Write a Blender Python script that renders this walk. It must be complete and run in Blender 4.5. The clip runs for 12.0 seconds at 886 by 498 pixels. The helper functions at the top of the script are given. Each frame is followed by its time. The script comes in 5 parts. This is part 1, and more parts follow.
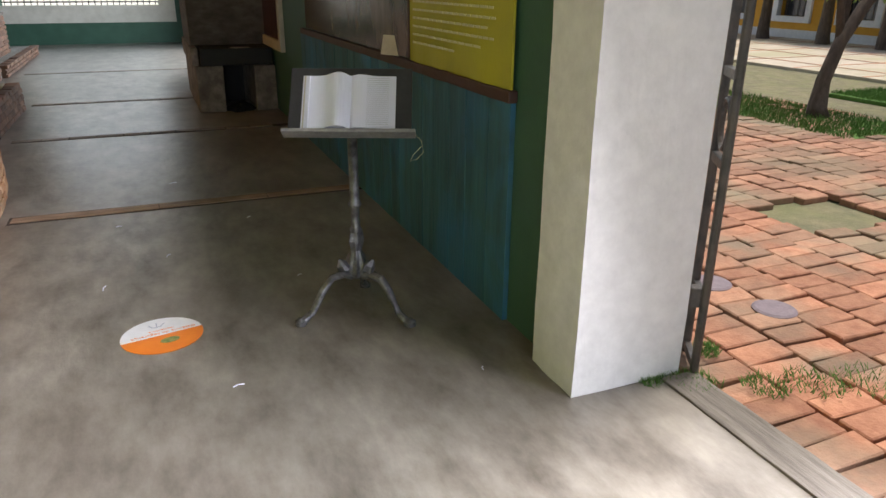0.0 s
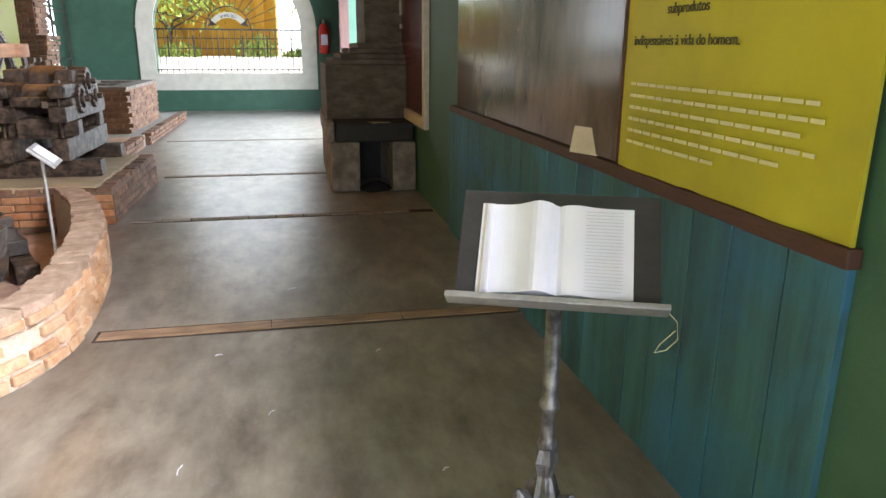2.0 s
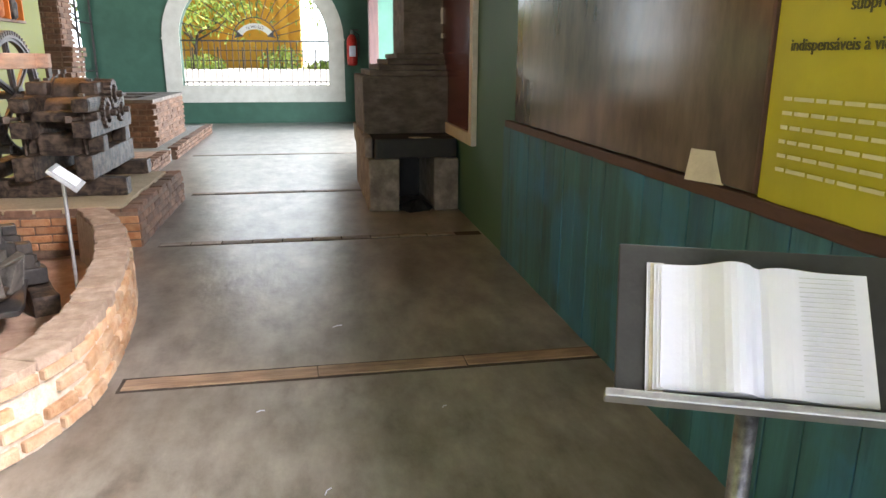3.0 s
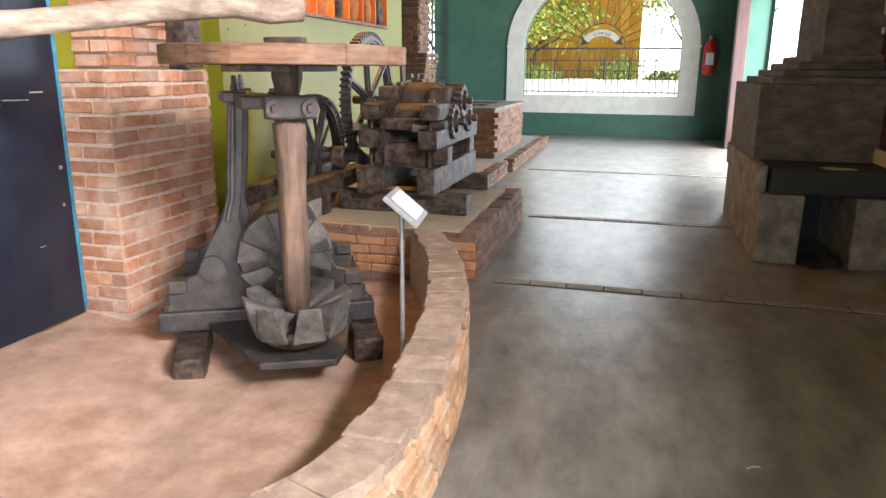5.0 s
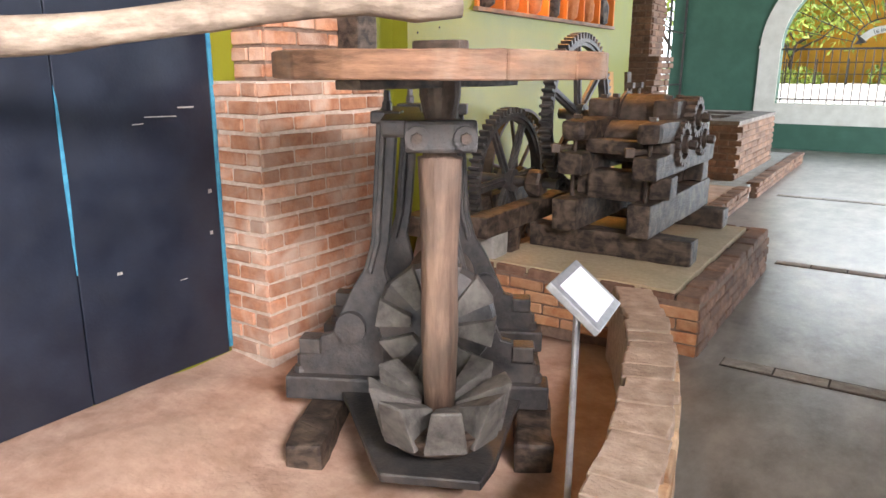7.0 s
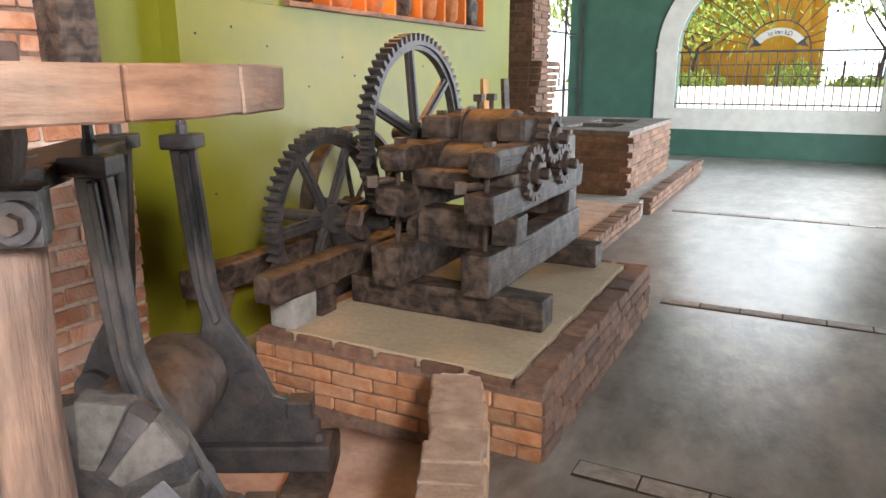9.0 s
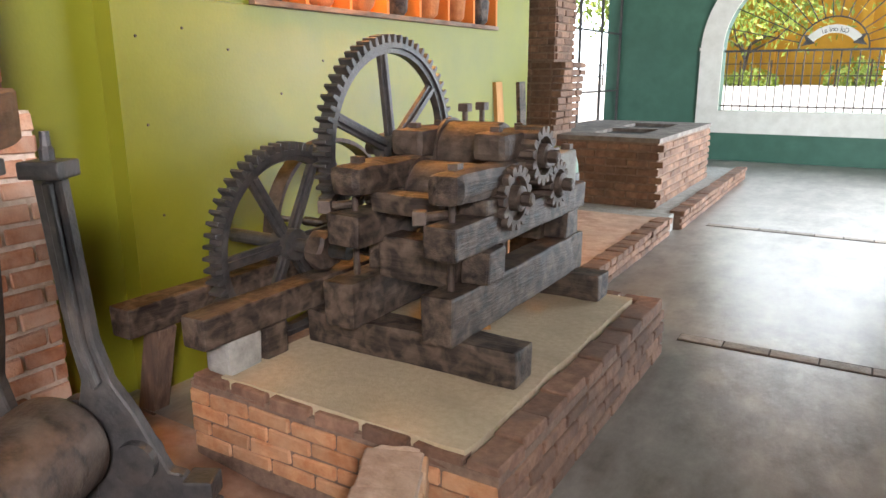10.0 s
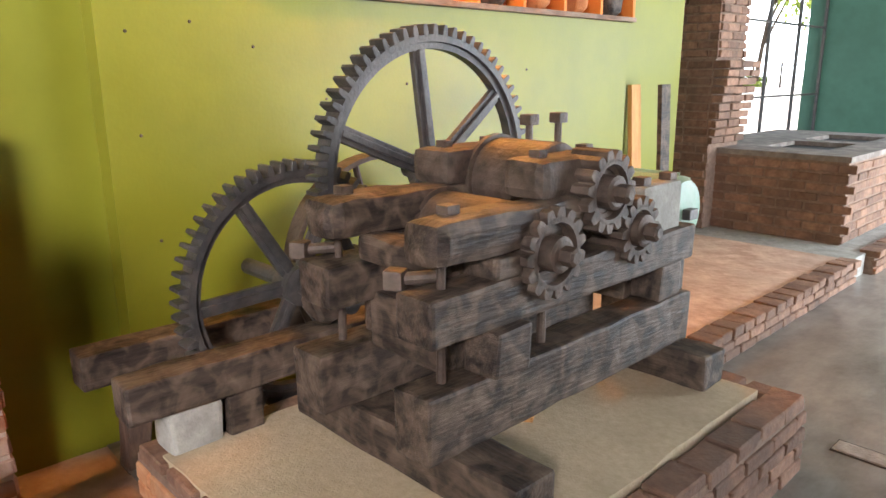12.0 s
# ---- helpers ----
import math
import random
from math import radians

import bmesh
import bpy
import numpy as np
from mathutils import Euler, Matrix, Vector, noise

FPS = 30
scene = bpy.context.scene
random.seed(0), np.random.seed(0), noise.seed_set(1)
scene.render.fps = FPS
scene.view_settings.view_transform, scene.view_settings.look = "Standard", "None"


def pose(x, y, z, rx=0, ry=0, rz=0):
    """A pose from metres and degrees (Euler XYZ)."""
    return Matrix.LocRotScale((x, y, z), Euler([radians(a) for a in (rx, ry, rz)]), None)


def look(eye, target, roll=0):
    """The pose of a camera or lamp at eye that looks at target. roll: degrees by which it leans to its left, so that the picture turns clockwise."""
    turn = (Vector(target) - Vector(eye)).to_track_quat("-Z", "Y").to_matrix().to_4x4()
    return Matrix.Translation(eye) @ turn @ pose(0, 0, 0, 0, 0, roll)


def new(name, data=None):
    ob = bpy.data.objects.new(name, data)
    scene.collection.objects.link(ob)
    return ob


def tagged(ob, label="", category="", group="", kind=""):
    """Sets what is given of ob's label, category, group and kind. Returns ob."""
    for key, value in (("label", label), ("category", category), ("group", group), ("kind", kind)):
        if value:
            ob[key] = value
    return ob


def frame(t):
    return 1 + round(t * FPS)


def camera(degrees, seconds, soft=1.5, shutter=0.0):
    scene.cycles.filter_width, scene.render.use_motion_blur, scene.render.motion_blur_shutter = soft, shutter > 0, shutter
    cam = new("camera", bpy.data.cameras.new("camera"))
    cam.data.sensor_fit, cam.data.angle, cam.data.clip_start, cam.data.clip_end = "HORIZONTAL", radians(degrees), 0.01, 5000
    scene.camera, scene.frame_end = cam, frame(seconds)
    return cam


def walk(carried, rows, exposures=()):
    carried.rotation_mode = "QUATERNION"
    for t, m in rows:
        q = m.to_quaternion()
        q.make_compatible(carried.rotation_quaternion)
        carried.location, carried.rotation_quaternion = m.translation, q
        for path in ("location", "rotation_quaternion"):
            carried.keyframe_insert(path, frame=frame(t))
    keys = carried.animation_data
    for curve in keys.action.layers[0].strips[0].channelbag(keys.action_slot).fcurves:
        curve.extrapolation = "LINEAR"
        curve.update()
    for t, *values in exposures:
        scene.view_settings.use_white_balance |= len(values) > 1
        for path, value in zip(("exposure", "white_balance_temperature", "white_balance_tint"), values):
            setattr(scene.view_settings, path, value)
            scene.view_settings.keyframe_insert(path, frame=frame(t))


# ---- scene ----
cam = camera(64.7, 12.0)
PATH = [
    (0, (0.096, -0.104, 1.621), (0.804, 1.623, 0.903), 0.4),
    (0.5, (0.153, 0.263, 1.617), (0.737, 2.039, 0.904), 0.4),
    (1, (0.137, 0.592, 1.635), (0.598, 2.412, 0.946), 0.4),
    (1.5, (0.165, 0.933, 1.645), (0.572, 2.796, 1.041), 0.4),
    (2, (0.218, 1.286, 1.641), (0.618, 3.166, 1.087), 0.4),
    (2.5, (0.153, 1.58, 1.631), (0.549, 3.467, 1.1), 0.5),
    (2.7, (0.115, 1.695, 1.631), (0.505, 3.584, 1.103), 0.4),
    (4.5, (-0.297, 3.006, 1.532), (-0.546, 4.926, 1.033), 0.6),
    (5, (-0.409, 3.309, 1.545), (-0.912, 5.18, 1.047), 0.4),
    (5.5, (-0.544, 3.536, 1.565), (-1.316, 5.313, 1.07), 0.5),
    (6, (-0.667, 3.774, 1.585), (-1.626, 5.459, 1.092), 0.2),
    (6.5, (-0.676, 4.062, 1.573), (-1.704, 5.705, 1.079), 0.3),
    (7, (-0.639, 4.371, 1.585), (-1.707, 5.988, 1.092), 0.2),
    (7.5, (-0.621, 4.671, 1.63), (-1.688, 6.288, 1.131), 0.5),
    (7.7, (-0.618, 4.793, 1.63), (-1.649, 6.433, 1.132), 0.7),
    (9.3, (-0.623, 5.882, 1.627), (-1.511, 7.608, 1.143), -0.2),
    (9.5, (-0.621, 6.012, 1.631), (-1.529, 7.727, 1.144), -0.2),
    (10, (-0.548, 6.353, 1.669), (-1.553, 8.012, 1.181), -0.2),
    (10.5, (-0.581, 6.615, 1.69), (-1.699, 8.198, 1.197), 0.3),
    (11, (-0.63, 6.906, 1.673), (-1.844, 8.419, 1.186), -0.0),
    (11.5, (-0.614, 7.203, 1.655), (-1.901, 8.656, 1.173), -0.2),
    (12, (-0.583, 7.484, 1.667), (-1.988, 8.823, 1.184), -0.3),
]
EXPOSURES = [(0, -0.15), (0.6, -0.1), (1.2, 0.5), (1.6, 0.8), (2.7, 1.05), (4.3, 1.0), (5.5, 0.95), (7.7, 0.95), (9.3, 1.05), (10.5, 1.2), (12, 1.45)]
walk(cam, [(t, look(eye, target, roll)) for t, eye, target, roll in PATH], EXPOSURES)

# ---- light ----
world = bpy.data.worlds.new("sky")
world.use_nodes = True
scene.world = world
wn = world.node_tree.nodes
sky = wn.new("ShaderNodeTexSky")
sky.sky_type, sky.sun_disc = "NISHITA", False
sky.sun_elevation, sky.sun_rotation = radians(69), radians(70)
sky.air_density, sky.dust_density = 1.0, 3.0
world.node_tree.links.new(sky.outputs[0], wn["Background"].inputs[0])
wn["Background"].inputs[1].default_value = 0.11


def lamp(name, kind, energy, colour, m, **opts):
    data = bpy.data.lights.new(name, kind)
    data.energy, data.color = energy, colour
    if kind == "SUN":
        data.angle = opts["angle"]
    if kind == "AREA":
        data.shape, data.size, data.size_y = "RECTANGLE", opts["sx"], opts["sy"]
        data.spread = radians(opts.get("spread", 180))
    ob = new(name, data)
    ob.matrix_world = m
    return ob


lamp("sun", "SUN", 4.8, (1.0, 0.95, 0.88), look((11, 4, 30), (0, 0, 0)), angle=radians(18))
# daylight that enters by the openings that stay out of view; the rear opening is added
lamp("entrance_daylight", "AREA", 620, (0.93, 0.92, 1.0), look((2.10, -0.75, 1.6), (-2.0, -0.75, 0.3)), sx=3.7, sy=2.9, spread=128)
# fill through an unseen rear opening, added to light the hall from behind
lamp("gateway_daylight", "AREA", 110, (0.86, 0.89, 1.0), look((-0.8, -4.6, 1.6), (-0.9, 3.0, 1.3)), sx=3.4, sy=2.9)
lamp("side_door_daylight", "AREA", 420, (0.78, 0.88, 1.0), look((2.0, 16.2, 1.6), (-3.0, 16.2, 1.6)), sx=5.1, sy=3.0)
lamp("arch_daylight", "AREA", 85, (0.82, 0.91, 1.0), look((-1.3, 23.5, 3.9), (-1.3, 12.0, 0.0)), sx=3.4, sy=1.6)

lamp("high_window_daylight", "AREA", 600, (1.0, 0.94, 1.0), look((2.04, 3.7, 3.42), (-3.0, 3.7, 3.42)), sx=2.2, sy=1.0)

# ---- materials ----


def ramp(nt, c1, c2, p1=0.35, p2=0.65):
    r = nt.nodes.new("ShaderNodeValToRGB")
    r.color_ramp.elements[0].position, r.color_ramp.elements[1].position = p1, p2
    r.color_ramp.elements[0].color, r.color_ramp.elements[1].color = (*c1, 1), (*c2, 1)
    return r


def mat(name, c1, c2, scale=8.0, rough=0.7, metal=0.0, bump=0.3, bscale=60.0, stain=None, stain_scale=1.2, stain_amount=0.5,
        rand=0.0, stretch=(1, 1, 1), rough_var=0.12, island=False, spec=0.5, distort=0.0, span=(0.35, 0.65)):
    """Noise grain between c1 and c2, larger stains, fine relief, and a shift of value from piece to piece."""
    m = bpy.data.materials.new(name)
    m.use_nodes = True
    nt = m.node_tree
    n, l = nt.nodes, nt.links
    b = n["Principled BSDF"]
    geo = n.new("ShaderNodeNewGeometry")
    mp = n.new("ShaderNodeMapping")
    mp.inputs["Scale"].default_value = stretch
    l.new(geo.outputs["Position"], mp.inputs["Vector"])
    n1 = n.new("ShaderNodeTexNoise")
    n1.inputs["Scale"].default_value, n1.inputs["Detail"].default_value, n1.inputs["Roughness"].default_value = scale, 7, 0.65
    n1.inputs["Distortion"].default_value = distort
    l.new(mp.outputs[0], n1.inputs["Vector"])
    r1 = ramp(nt, c1, c2, *span)
    l.new(n1.outputs["Fac"], r1.inputs["Fac"])
    col = r1.outputs["Color"]
    if stain:
        n2 = n.new("ShaderNodeTexNoise")
        n2.inputs["Scale"].default_value, n2.inputs["Detail"].default_value = stain_scale, 5
        n2.inputs["Distortion"].default_value = 0.6
        l.new(geo.outputs["Position"], n2.inputs["Vector"])
        r2 = ramp(nt, (0, 0, 0), (stain_amount,) * 3, 0.42, 0.68)
        l.new(n2.outputs["Fac"], r2.inputs["Fac"])
        mx = n.new("ShaderNodeMix")
        mx.data_type = "RGBA"
        l.new(r2.outputs["Color"], mx.inputs["Factor"])
        l.new(col, mx.inputs["A"])
        mx.inputs["B"].default_value = (*stain, 1)
        col = mx.outputs["Result"]
    if rand:
        hsv = n.new("ShaderNodeHueSaturation")
        mr = n.new("ShaderNodeMapRange")
        mr.inputs["To Min"].default_value, mr.inputs["To Max"].default_value = 1 - rand, 1 + rand
        if island:
            l.new(geo.outputs["Random Per Island"], mr.inputs["Value"])
        else:
            oi = n.new("ShaderNodeObjectInfo")
            l.new(oi.outputs["Random"], mr.inputs["Value"])
        l.new(mr.outputs[0], hsv.inputs["Value"])
        l.new(col, hsv.inputs["Color"])
        col = hsv.outputs["Color"]
    l.new(col, b.inputs["Base Color"])
    rr = n.new("ShaderNodeMapRange")
    rr.inputs["To Min"].default_value, rr.inputs["To Max"].default_value = max(0.03, rough - rough_var), min(1, rough + rough_var)
    l.new(n1.outputs["Fac"], rr.inputs["Value"])
    l.new(rr.outputs[0], b.inputs["Roughness"])
    b.inputs["Metallic"].default_value = metal
    b.inputs["Specular IOR Level"].default_value = spec
    if bump:
        n3 = n.new("ShaderNodeTexNoise")
        n3.inputs["Scale"].default_value, n3.inputs["Detail"].default_value = bscale, 6
        l.new(mp.outputs[0], n3.inputs["Vector"])
        bp = n.new("ShaderNodeBump")
        bp.inputs["Strength"].default_value, bp.inputs["Distance"].default_value = bump, 0.01
        l.new(n3.outputs["Fac"], bp.inputs["Height"])
        l.new(bp.outputs[0], b.inputs["Normal"])
    return m


def glow(name, colour, strength):
    m = bpy.data.materials.new(name)
    m.use_nodes = True
    b = m.node_tree.nodes["Principled BSDF"]
    b.inputs["Base Color"].default_value = (*colour, 1)
    b.inputs["Emission Color"].default_value = (*colour, 1)
    b.inputs["Emission Strength"].default_value = strength
    return m


M_FLOOR = mat("polished_cement", (0.075, 0.06, 0.046), (0.42, 0.38, 0.33), 4.6, 0.305, bump=0.5, bscale=12, stretch=(1.0, 0.45, 1), stain=(0.105, 0.078, 0.056), stain_scale=0.8, stain_amount=0.4, rough_var=0.02, spec=0.75, span=(0.24, 0.80))
M_JOINT = mat("grey_joint_brick", (0.19, 0.155, 0.125), (0.33, 0.285, 0.24), 14, 0.6, bump=0.5, rand=0.18)
M_PLANK = mat("pale_worn_floor_plank", (0.19, 0.115, 0.07), (0.40, 0.27, 0.18), 10, 0.6, bump=0.6, bscale=26, stain=(0.10, 0.065, 0.045), stain_scale=4, stain_amount=0.5, rand=0.15, stretch=(0.25, 2.5, 1))
M_WHITE = mat("white_limewash", (0.64, 0.64, 0.64), (0.76, 0.76, 0.76), 9, 0.85, bump=0.22, bscale=28, stain=(0.62, 0.62, 0.62), stain_amount=0.3)
M_CREAM = mat("cream_limewash", (0.60, 0.56, 0.48), (0.70, 0.66, 0.58), 5, 0.85, bump=0.3)
M_GREEN = mat("dark_green_wall_paint", (0.036, 0.10, 0.064), (0.052, 0.13, 0.086), 3, 0.6, bump=0.15, stain=(0.032, 0.088, 0.058), stain_amount=0.4)
M_LIME = mat("lime_green_wall_paint", (0.170, 0.172, 0.008), (0.212, 0.212, 0.012), 1.5, 0.5, bump=0.08, stain=(0.155, 0.158, 0.008), stain_amount=0.4)
# ceiling stays out of view; its dark tone is set to cut bounced light
M_CEIL = mat("unseen_dark_ceiling", (0.05, 0.04, 0.032), (0.09, 0.07, 0.055), 4, 0.9)
M_TEAL = mat("worn_teal_boards", (0.018, 0.06, 0.08), (0.045, 0.155, 0.185), 5, 0.6, bump=0.35, bscale=40, stain=(0.03, 0.16, 0.32), stain_scale=2.2, stain_amount=0.7, rand=0.2, stretch=(1, 1, 0.12))
M_RAIL = mat("dark_brown_rail", (0.05, 0.022, 0.016), (0.085, 0.04, 0.03), 9, 0.6, stretch=(1, 0.2, 1))
M_BLACKB = mat("blue_black_board", (0.008, 0.011, 0.02), (0.016, 0.021, 0.034), 4, 0.42, bump=0.1, stain=(0.02, 0.022, 0.028), stain_scale=5, stain_amount=0.35)
M_BLUE = mat("bright_blue_paint", (0.03, 0.17, 0.27), (0.06, 0.28, 0.40), 20, 0.6)
M_BRICK = mat("red_brick", (0.32, 0.125, 0.06), (0.48, 0.225, 0.12), 16, 0.9, bump=0.6, bscale=70, stain=(0.56, 0.41, 0.31), stain_scale=4, stain_amount=0.8, rand=0.26)
# soot colour, which also holds the shade on the platform's right side
M_BRICKD = mat("sooty_and_shaded_brick", (0.15, 0.075, 0.045), (0.27, 0.15, 0.095), 16, 0.9, bump=0.7, bscale=60, stain=(0.12, 0.08, 0.06), stain_scale=4, stain_amount=0.6, rand=0.3)
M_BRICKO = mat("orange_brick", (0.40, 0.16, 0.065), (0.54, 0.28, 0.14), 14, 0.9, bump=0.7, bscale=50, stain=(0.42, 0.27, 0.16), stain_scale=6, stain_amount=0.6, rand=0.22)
M_BRICKY = mat("ochre_brick", (0.38, 0.19, 0.09), (0.54, 0.34, 0.19), 14, 0.9, bump=0.7, bscale=50, stain=(0.58, 0.47, 0.34), stain_scale=6, stain_amount=0.6, rand=0.22)
M_MORTAR = mat("pale_mortar", (0.46, 0.35, 0.26), (0.64, 0.52, 0.42), 22, 0.95, bump=0.8, bscale=50)
M_MORTARX = mat("black_joint_dirt", (0.03, 0.022, 0.017), (0.07, 0.052, 0.04), 22, 0.95, bump=0.6, bscale=50)
M_MORTARD = mat("brown_mortar", (0.16, 0.10, 0.07), (0.26, 0.17, 0.12), 22, 0.95, bump=0.8, bscale=50)
M_DIRT = mat("red_earth_plaster", (0.40, 0.235, 0.16), (0.64, 0.43, 0.32), 5, 0.9, bump=1.0, bscale=18, stain=(0.42, 0.30, 0.22), stain_scale=1.4, stain_amount=0.6)
M_CAP = mat("eroded_pinkish_coping", (0.30, 0.205, 0.15), (0.50, 0.38, 0.29), 11, 0.95, bump=0.9, bscale=40, stain=(0.24, 0.17, 0.125), stain_scale=5, stain_amount=0.5, rand=0.12)
M_SAND = mat("sandy_cement_bed", (0.47, 0.37, 0.235), (0.57, 0.46, 0.31), 30, 0.95, bump=0.5, bscale=110, stain=(0.34, 0.27, 0.17), stain_scale=3, stain_amount=0.4)
M_IRON = mat("cast_iron", (0.034, 0.033, 0.034), (0.082, 0.076, 0.072), 12, 0.48, metal=0.3, bump=0.35, bscale=70, stain=(0.15, 0.115, 0.09), stain_scale=7, stain_amount=0.4)
M_IRONR = mat("rust_brown_iron", (0.035, 0.024, 0.018), (0.10, 0.068, 0.05), 18, 0.6, metal=0.25, bump=0.4, bscale=70, stain=(0.20, 0.15, 0.115), stain_scale=9, stain_amount=0.45)
M_STEEL = mat("grey_metal_paint", (0.30, 0.30, 0.31), (0.42, 0.42, 0.43), 30, 0.4, metal=0.7, bump=0.1)
M_TIMBER = mat("old_dark_timber", (0.007, 0.005, 0.004), (0.066, 0.046, 0.035), 10, 0.6, bump=0.6, bscale=32, stain=(0.30, 0.215, 0.15), stain_scale=12, stain_amount=0.38, stretch=(2.6, 0.3, 2.6), spec=0.35)
M_TIMBERX = mat("old_dark_timber_crosswise", (0.008, 0.006, 0.005), (0.066, 0.046, 0.035), 10, 0.6, bump=0.6, bscale=32, stain=(0.30, 0.215, 0.15), stain_scale=12, stain_amount=0.38, stretch=(0.3, 2.6, 2.6), spec=0.35)
M_OAK = mat("worn_red_brown_wood", (0.115, 0.066, 0.044), (0.275, 0.175, 0.12), 12, 0.75, bump=0.9, bscale=26, stain=(0.10, 0.075, 0.06), stain_scale=6, stain_amount=0.6, stretch=(2, 2, 0.25))
M_DISC = mat("worn_brown_plank", (0.10, 0.048, 0.026), (0.27, 0.14, 0.078), 10, 0.7, bump=0.6, bscale=24, stain=(0.28, 0.21, 0.15), stain_scale=5, stain_amount=0.55, stretch=(0.5, 0.5, 2.5))
M_LOG = mat("bare_bleached_log", (0.22, 0.165, 0.12), (0.44, 0.35, 0.265), 9, 0.85, bump=0.9, bscale=22, stain=(0.11, 0.08, 0.055), stain_scale=6, stain_amount=0.65, stretch=(0.8, 0.8, 2.5))
# orange glow from the niche is put into this wood's colour
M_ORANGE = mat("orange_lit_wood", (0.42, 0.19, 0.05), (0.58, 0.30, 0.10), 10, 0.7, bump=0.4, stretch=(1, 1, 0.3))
M_PAPER = mat("white_paper", (0.66, 0.67, 0.80), (0.72, 0.73, 0.86), 3, 0.8, bump=0.05)
M_BLACKP = mat("black_painted_board", (0.018, 0.018, 0.020), (0.03, 0.03, 0.032), 12, 0.5, bump=0.1)
M_PEWTER = mat("silver_painted_cast_iron", (0.08, 0.08, 0.088), (0.22, 0.22, 0.235), 24, 0.4, metal=0.6, bump=0.2)
M_SIGN = mat("olive_yellow_panel", (0.42, 0.39, 0.02), (0.47, 0.44, 0.03), 3, 0.5, bump=0.04, stain=(0.28, 0.24, 0.03), stain_scale=2.5, stain_amount=0.35)
M_PHOTO = mat("glossy_brown_photo_panel", (0.06, 0.045, 0.035), (0.17, 0.13, 0.10), 2.6, 0.15, bump=0.08, bscale=5, rough_var=0.05, stretch=(1, 1, 0.35))
M_MAROON = mat("maroon_photo_panel", (0.07, 0.015, 0.018), (0.13, 0.035, 0.035), 3, 0.25, bump=0.06, bscale=5, rough_var=0.06)
M_FRAMEW = mat("pale_wood_frame", (0.45, 0.40, 0.33), (0.55, 0.50, 0.42), 12, 0.6)
M_WHITEINK = mat("faded_white_ink", (0.56, 0.54, 0.30), (0.64, 0.62, 0.40), 10, 0.7, bump=0)
M_DARKINK = mat("dark_olive_ink", (0.06, 0.06, 0.02), (0.09, 0.09, 0.03), 10, 0.7, bump=0)
M_VINYLW = mat("white_vinyl", (0.72, 0.72, 0.74), (0.80, 0.80, 0.82), 12, 0.4, bump=0.03)
M_VINYLO = mat("orange_vinyl", (0.80, 0.20, 0.02), (0.86, 0.25, 0.03), 12, 0.4, bump=0.03)
M_VINYLG = mat("grey_green_print", (0.10, 0.20, 0.07), (0.35, 0.33, 0.12), 40, 0.5, bump=0)
M_RED = mat("red_enamel", (0.50, 0.02, 0.015), (0.58, 0.03, 0.02), 8, 0.3, bump=0.02)
M_GREENM = mat("pale_green_machine_paint", (0.17, 0.30, 0.20), (0.26, 0.40, 0.29), 10, 0.5, bump=0.15, stain=(0.30, 0.33, 0.27), stain_scale=6)
M_GREYB = mat("dusty_grey_block", (0.24, 0.23, 0.20), (0.38, 0.36, 0.32), 14, 0.85, bump=0.5)
M_STONE = mat("smoked_stone", (0.075, 0.058, 0.047), (0.185, 0.15, 0.122), 5, 0.9, bump=0.8, bscale=22, stain=(0.07, 0.052, 0.044), stain_scale=3, stain_amount=0.6, rand=0.12, stretch=(1, 1, 2.4))
M_STOVELEG = mat("stained_plaster_block", (0.15, 0.12, 0.10), (0.30, 0.255, 0.22), 7, 0.9, bump=0.8, bscale=24, stain=(0.10, 0.075, 0.06), stain_scale=5, stain_amount=0.6)
M_SOOT = mat("soot_black_iron", (0.008, 0.008, 0.008), (0.02, 0.019, 0.018), 10, 0.7, bump=0.3)
M_DOORB = mat("dark_red_door_wood", (0.06, 0.022, 0.018), (0.10, 0.04, 0.03), 10, 0.5, stretch=(2, 2, 0.2))
M_PAVER = mat("terracotta_paver", (0.30, 0.12, 0.065), (0.46, 0.22, 0.13), 12, 0.85, bump=0.5, bscale=60, stain=(0.20, 0.17, 0.12), stain_scale=1.6, stain_amount=0.75, rand=0.28)
M_GROUND = mat("mossy_courtyard_earth", (0.12, 0.11, 0.06), (0.22, 0.19, 0.11), 6, 0.95, bump=0.6, stain=(0.16, 0.17, 0.06), stain_scale=2)
M_GRASS = mat("short_grass", (0.05, 0.13, 0.015), (0.11, 0.22, 0.035), 30, 0.9, bump=0.5)
M_PALEPAVE = mat("pale_stone_paving", (0.42, 0.36, 0.28), (0.54, 0.47, 0.38), 3, 0.9, stain=(0.34, 0.32, 0.18), stain_scale=0.5, stain_amount=0.6)
M_YELLOW = mat("ochre_yellow_render", (0.62, 0.31, 0.03), (0.70, 0.37, 0.045), 2, 0.85, bump=0.1)
M_BARK = mat("brown_bark", (0.06, 0.042, 0.03), (0.13, 0.095, 0.07), 14, 0.9, bump=0.8, bscale=24, stretch=(1, 1, 0.3))
M_LEAF = mat("green_leaf", (0.16, 0.26, 0.03), (0.46, 0.54, 0.10), 2.0, 0.6, bump=0.1, rand=0.4, island=True)
M_DARKGLASS = mat("dark_window_glass", (0.02, 0.02, 0.025), (0.05, 0.05, 0.055), 3, 0.12, bump=0)
M_ROAD = mat("pale_gravel_road", (0.62, 0.60, 0.56), (0.74, 0.72, 0.68), 6, 0.95)
M_CLAY = mat("terracotta_figure", (0.36, 0.11, 0.03), (0.50, 0.19, 0.06), 14, 0.8, bump=0.6)
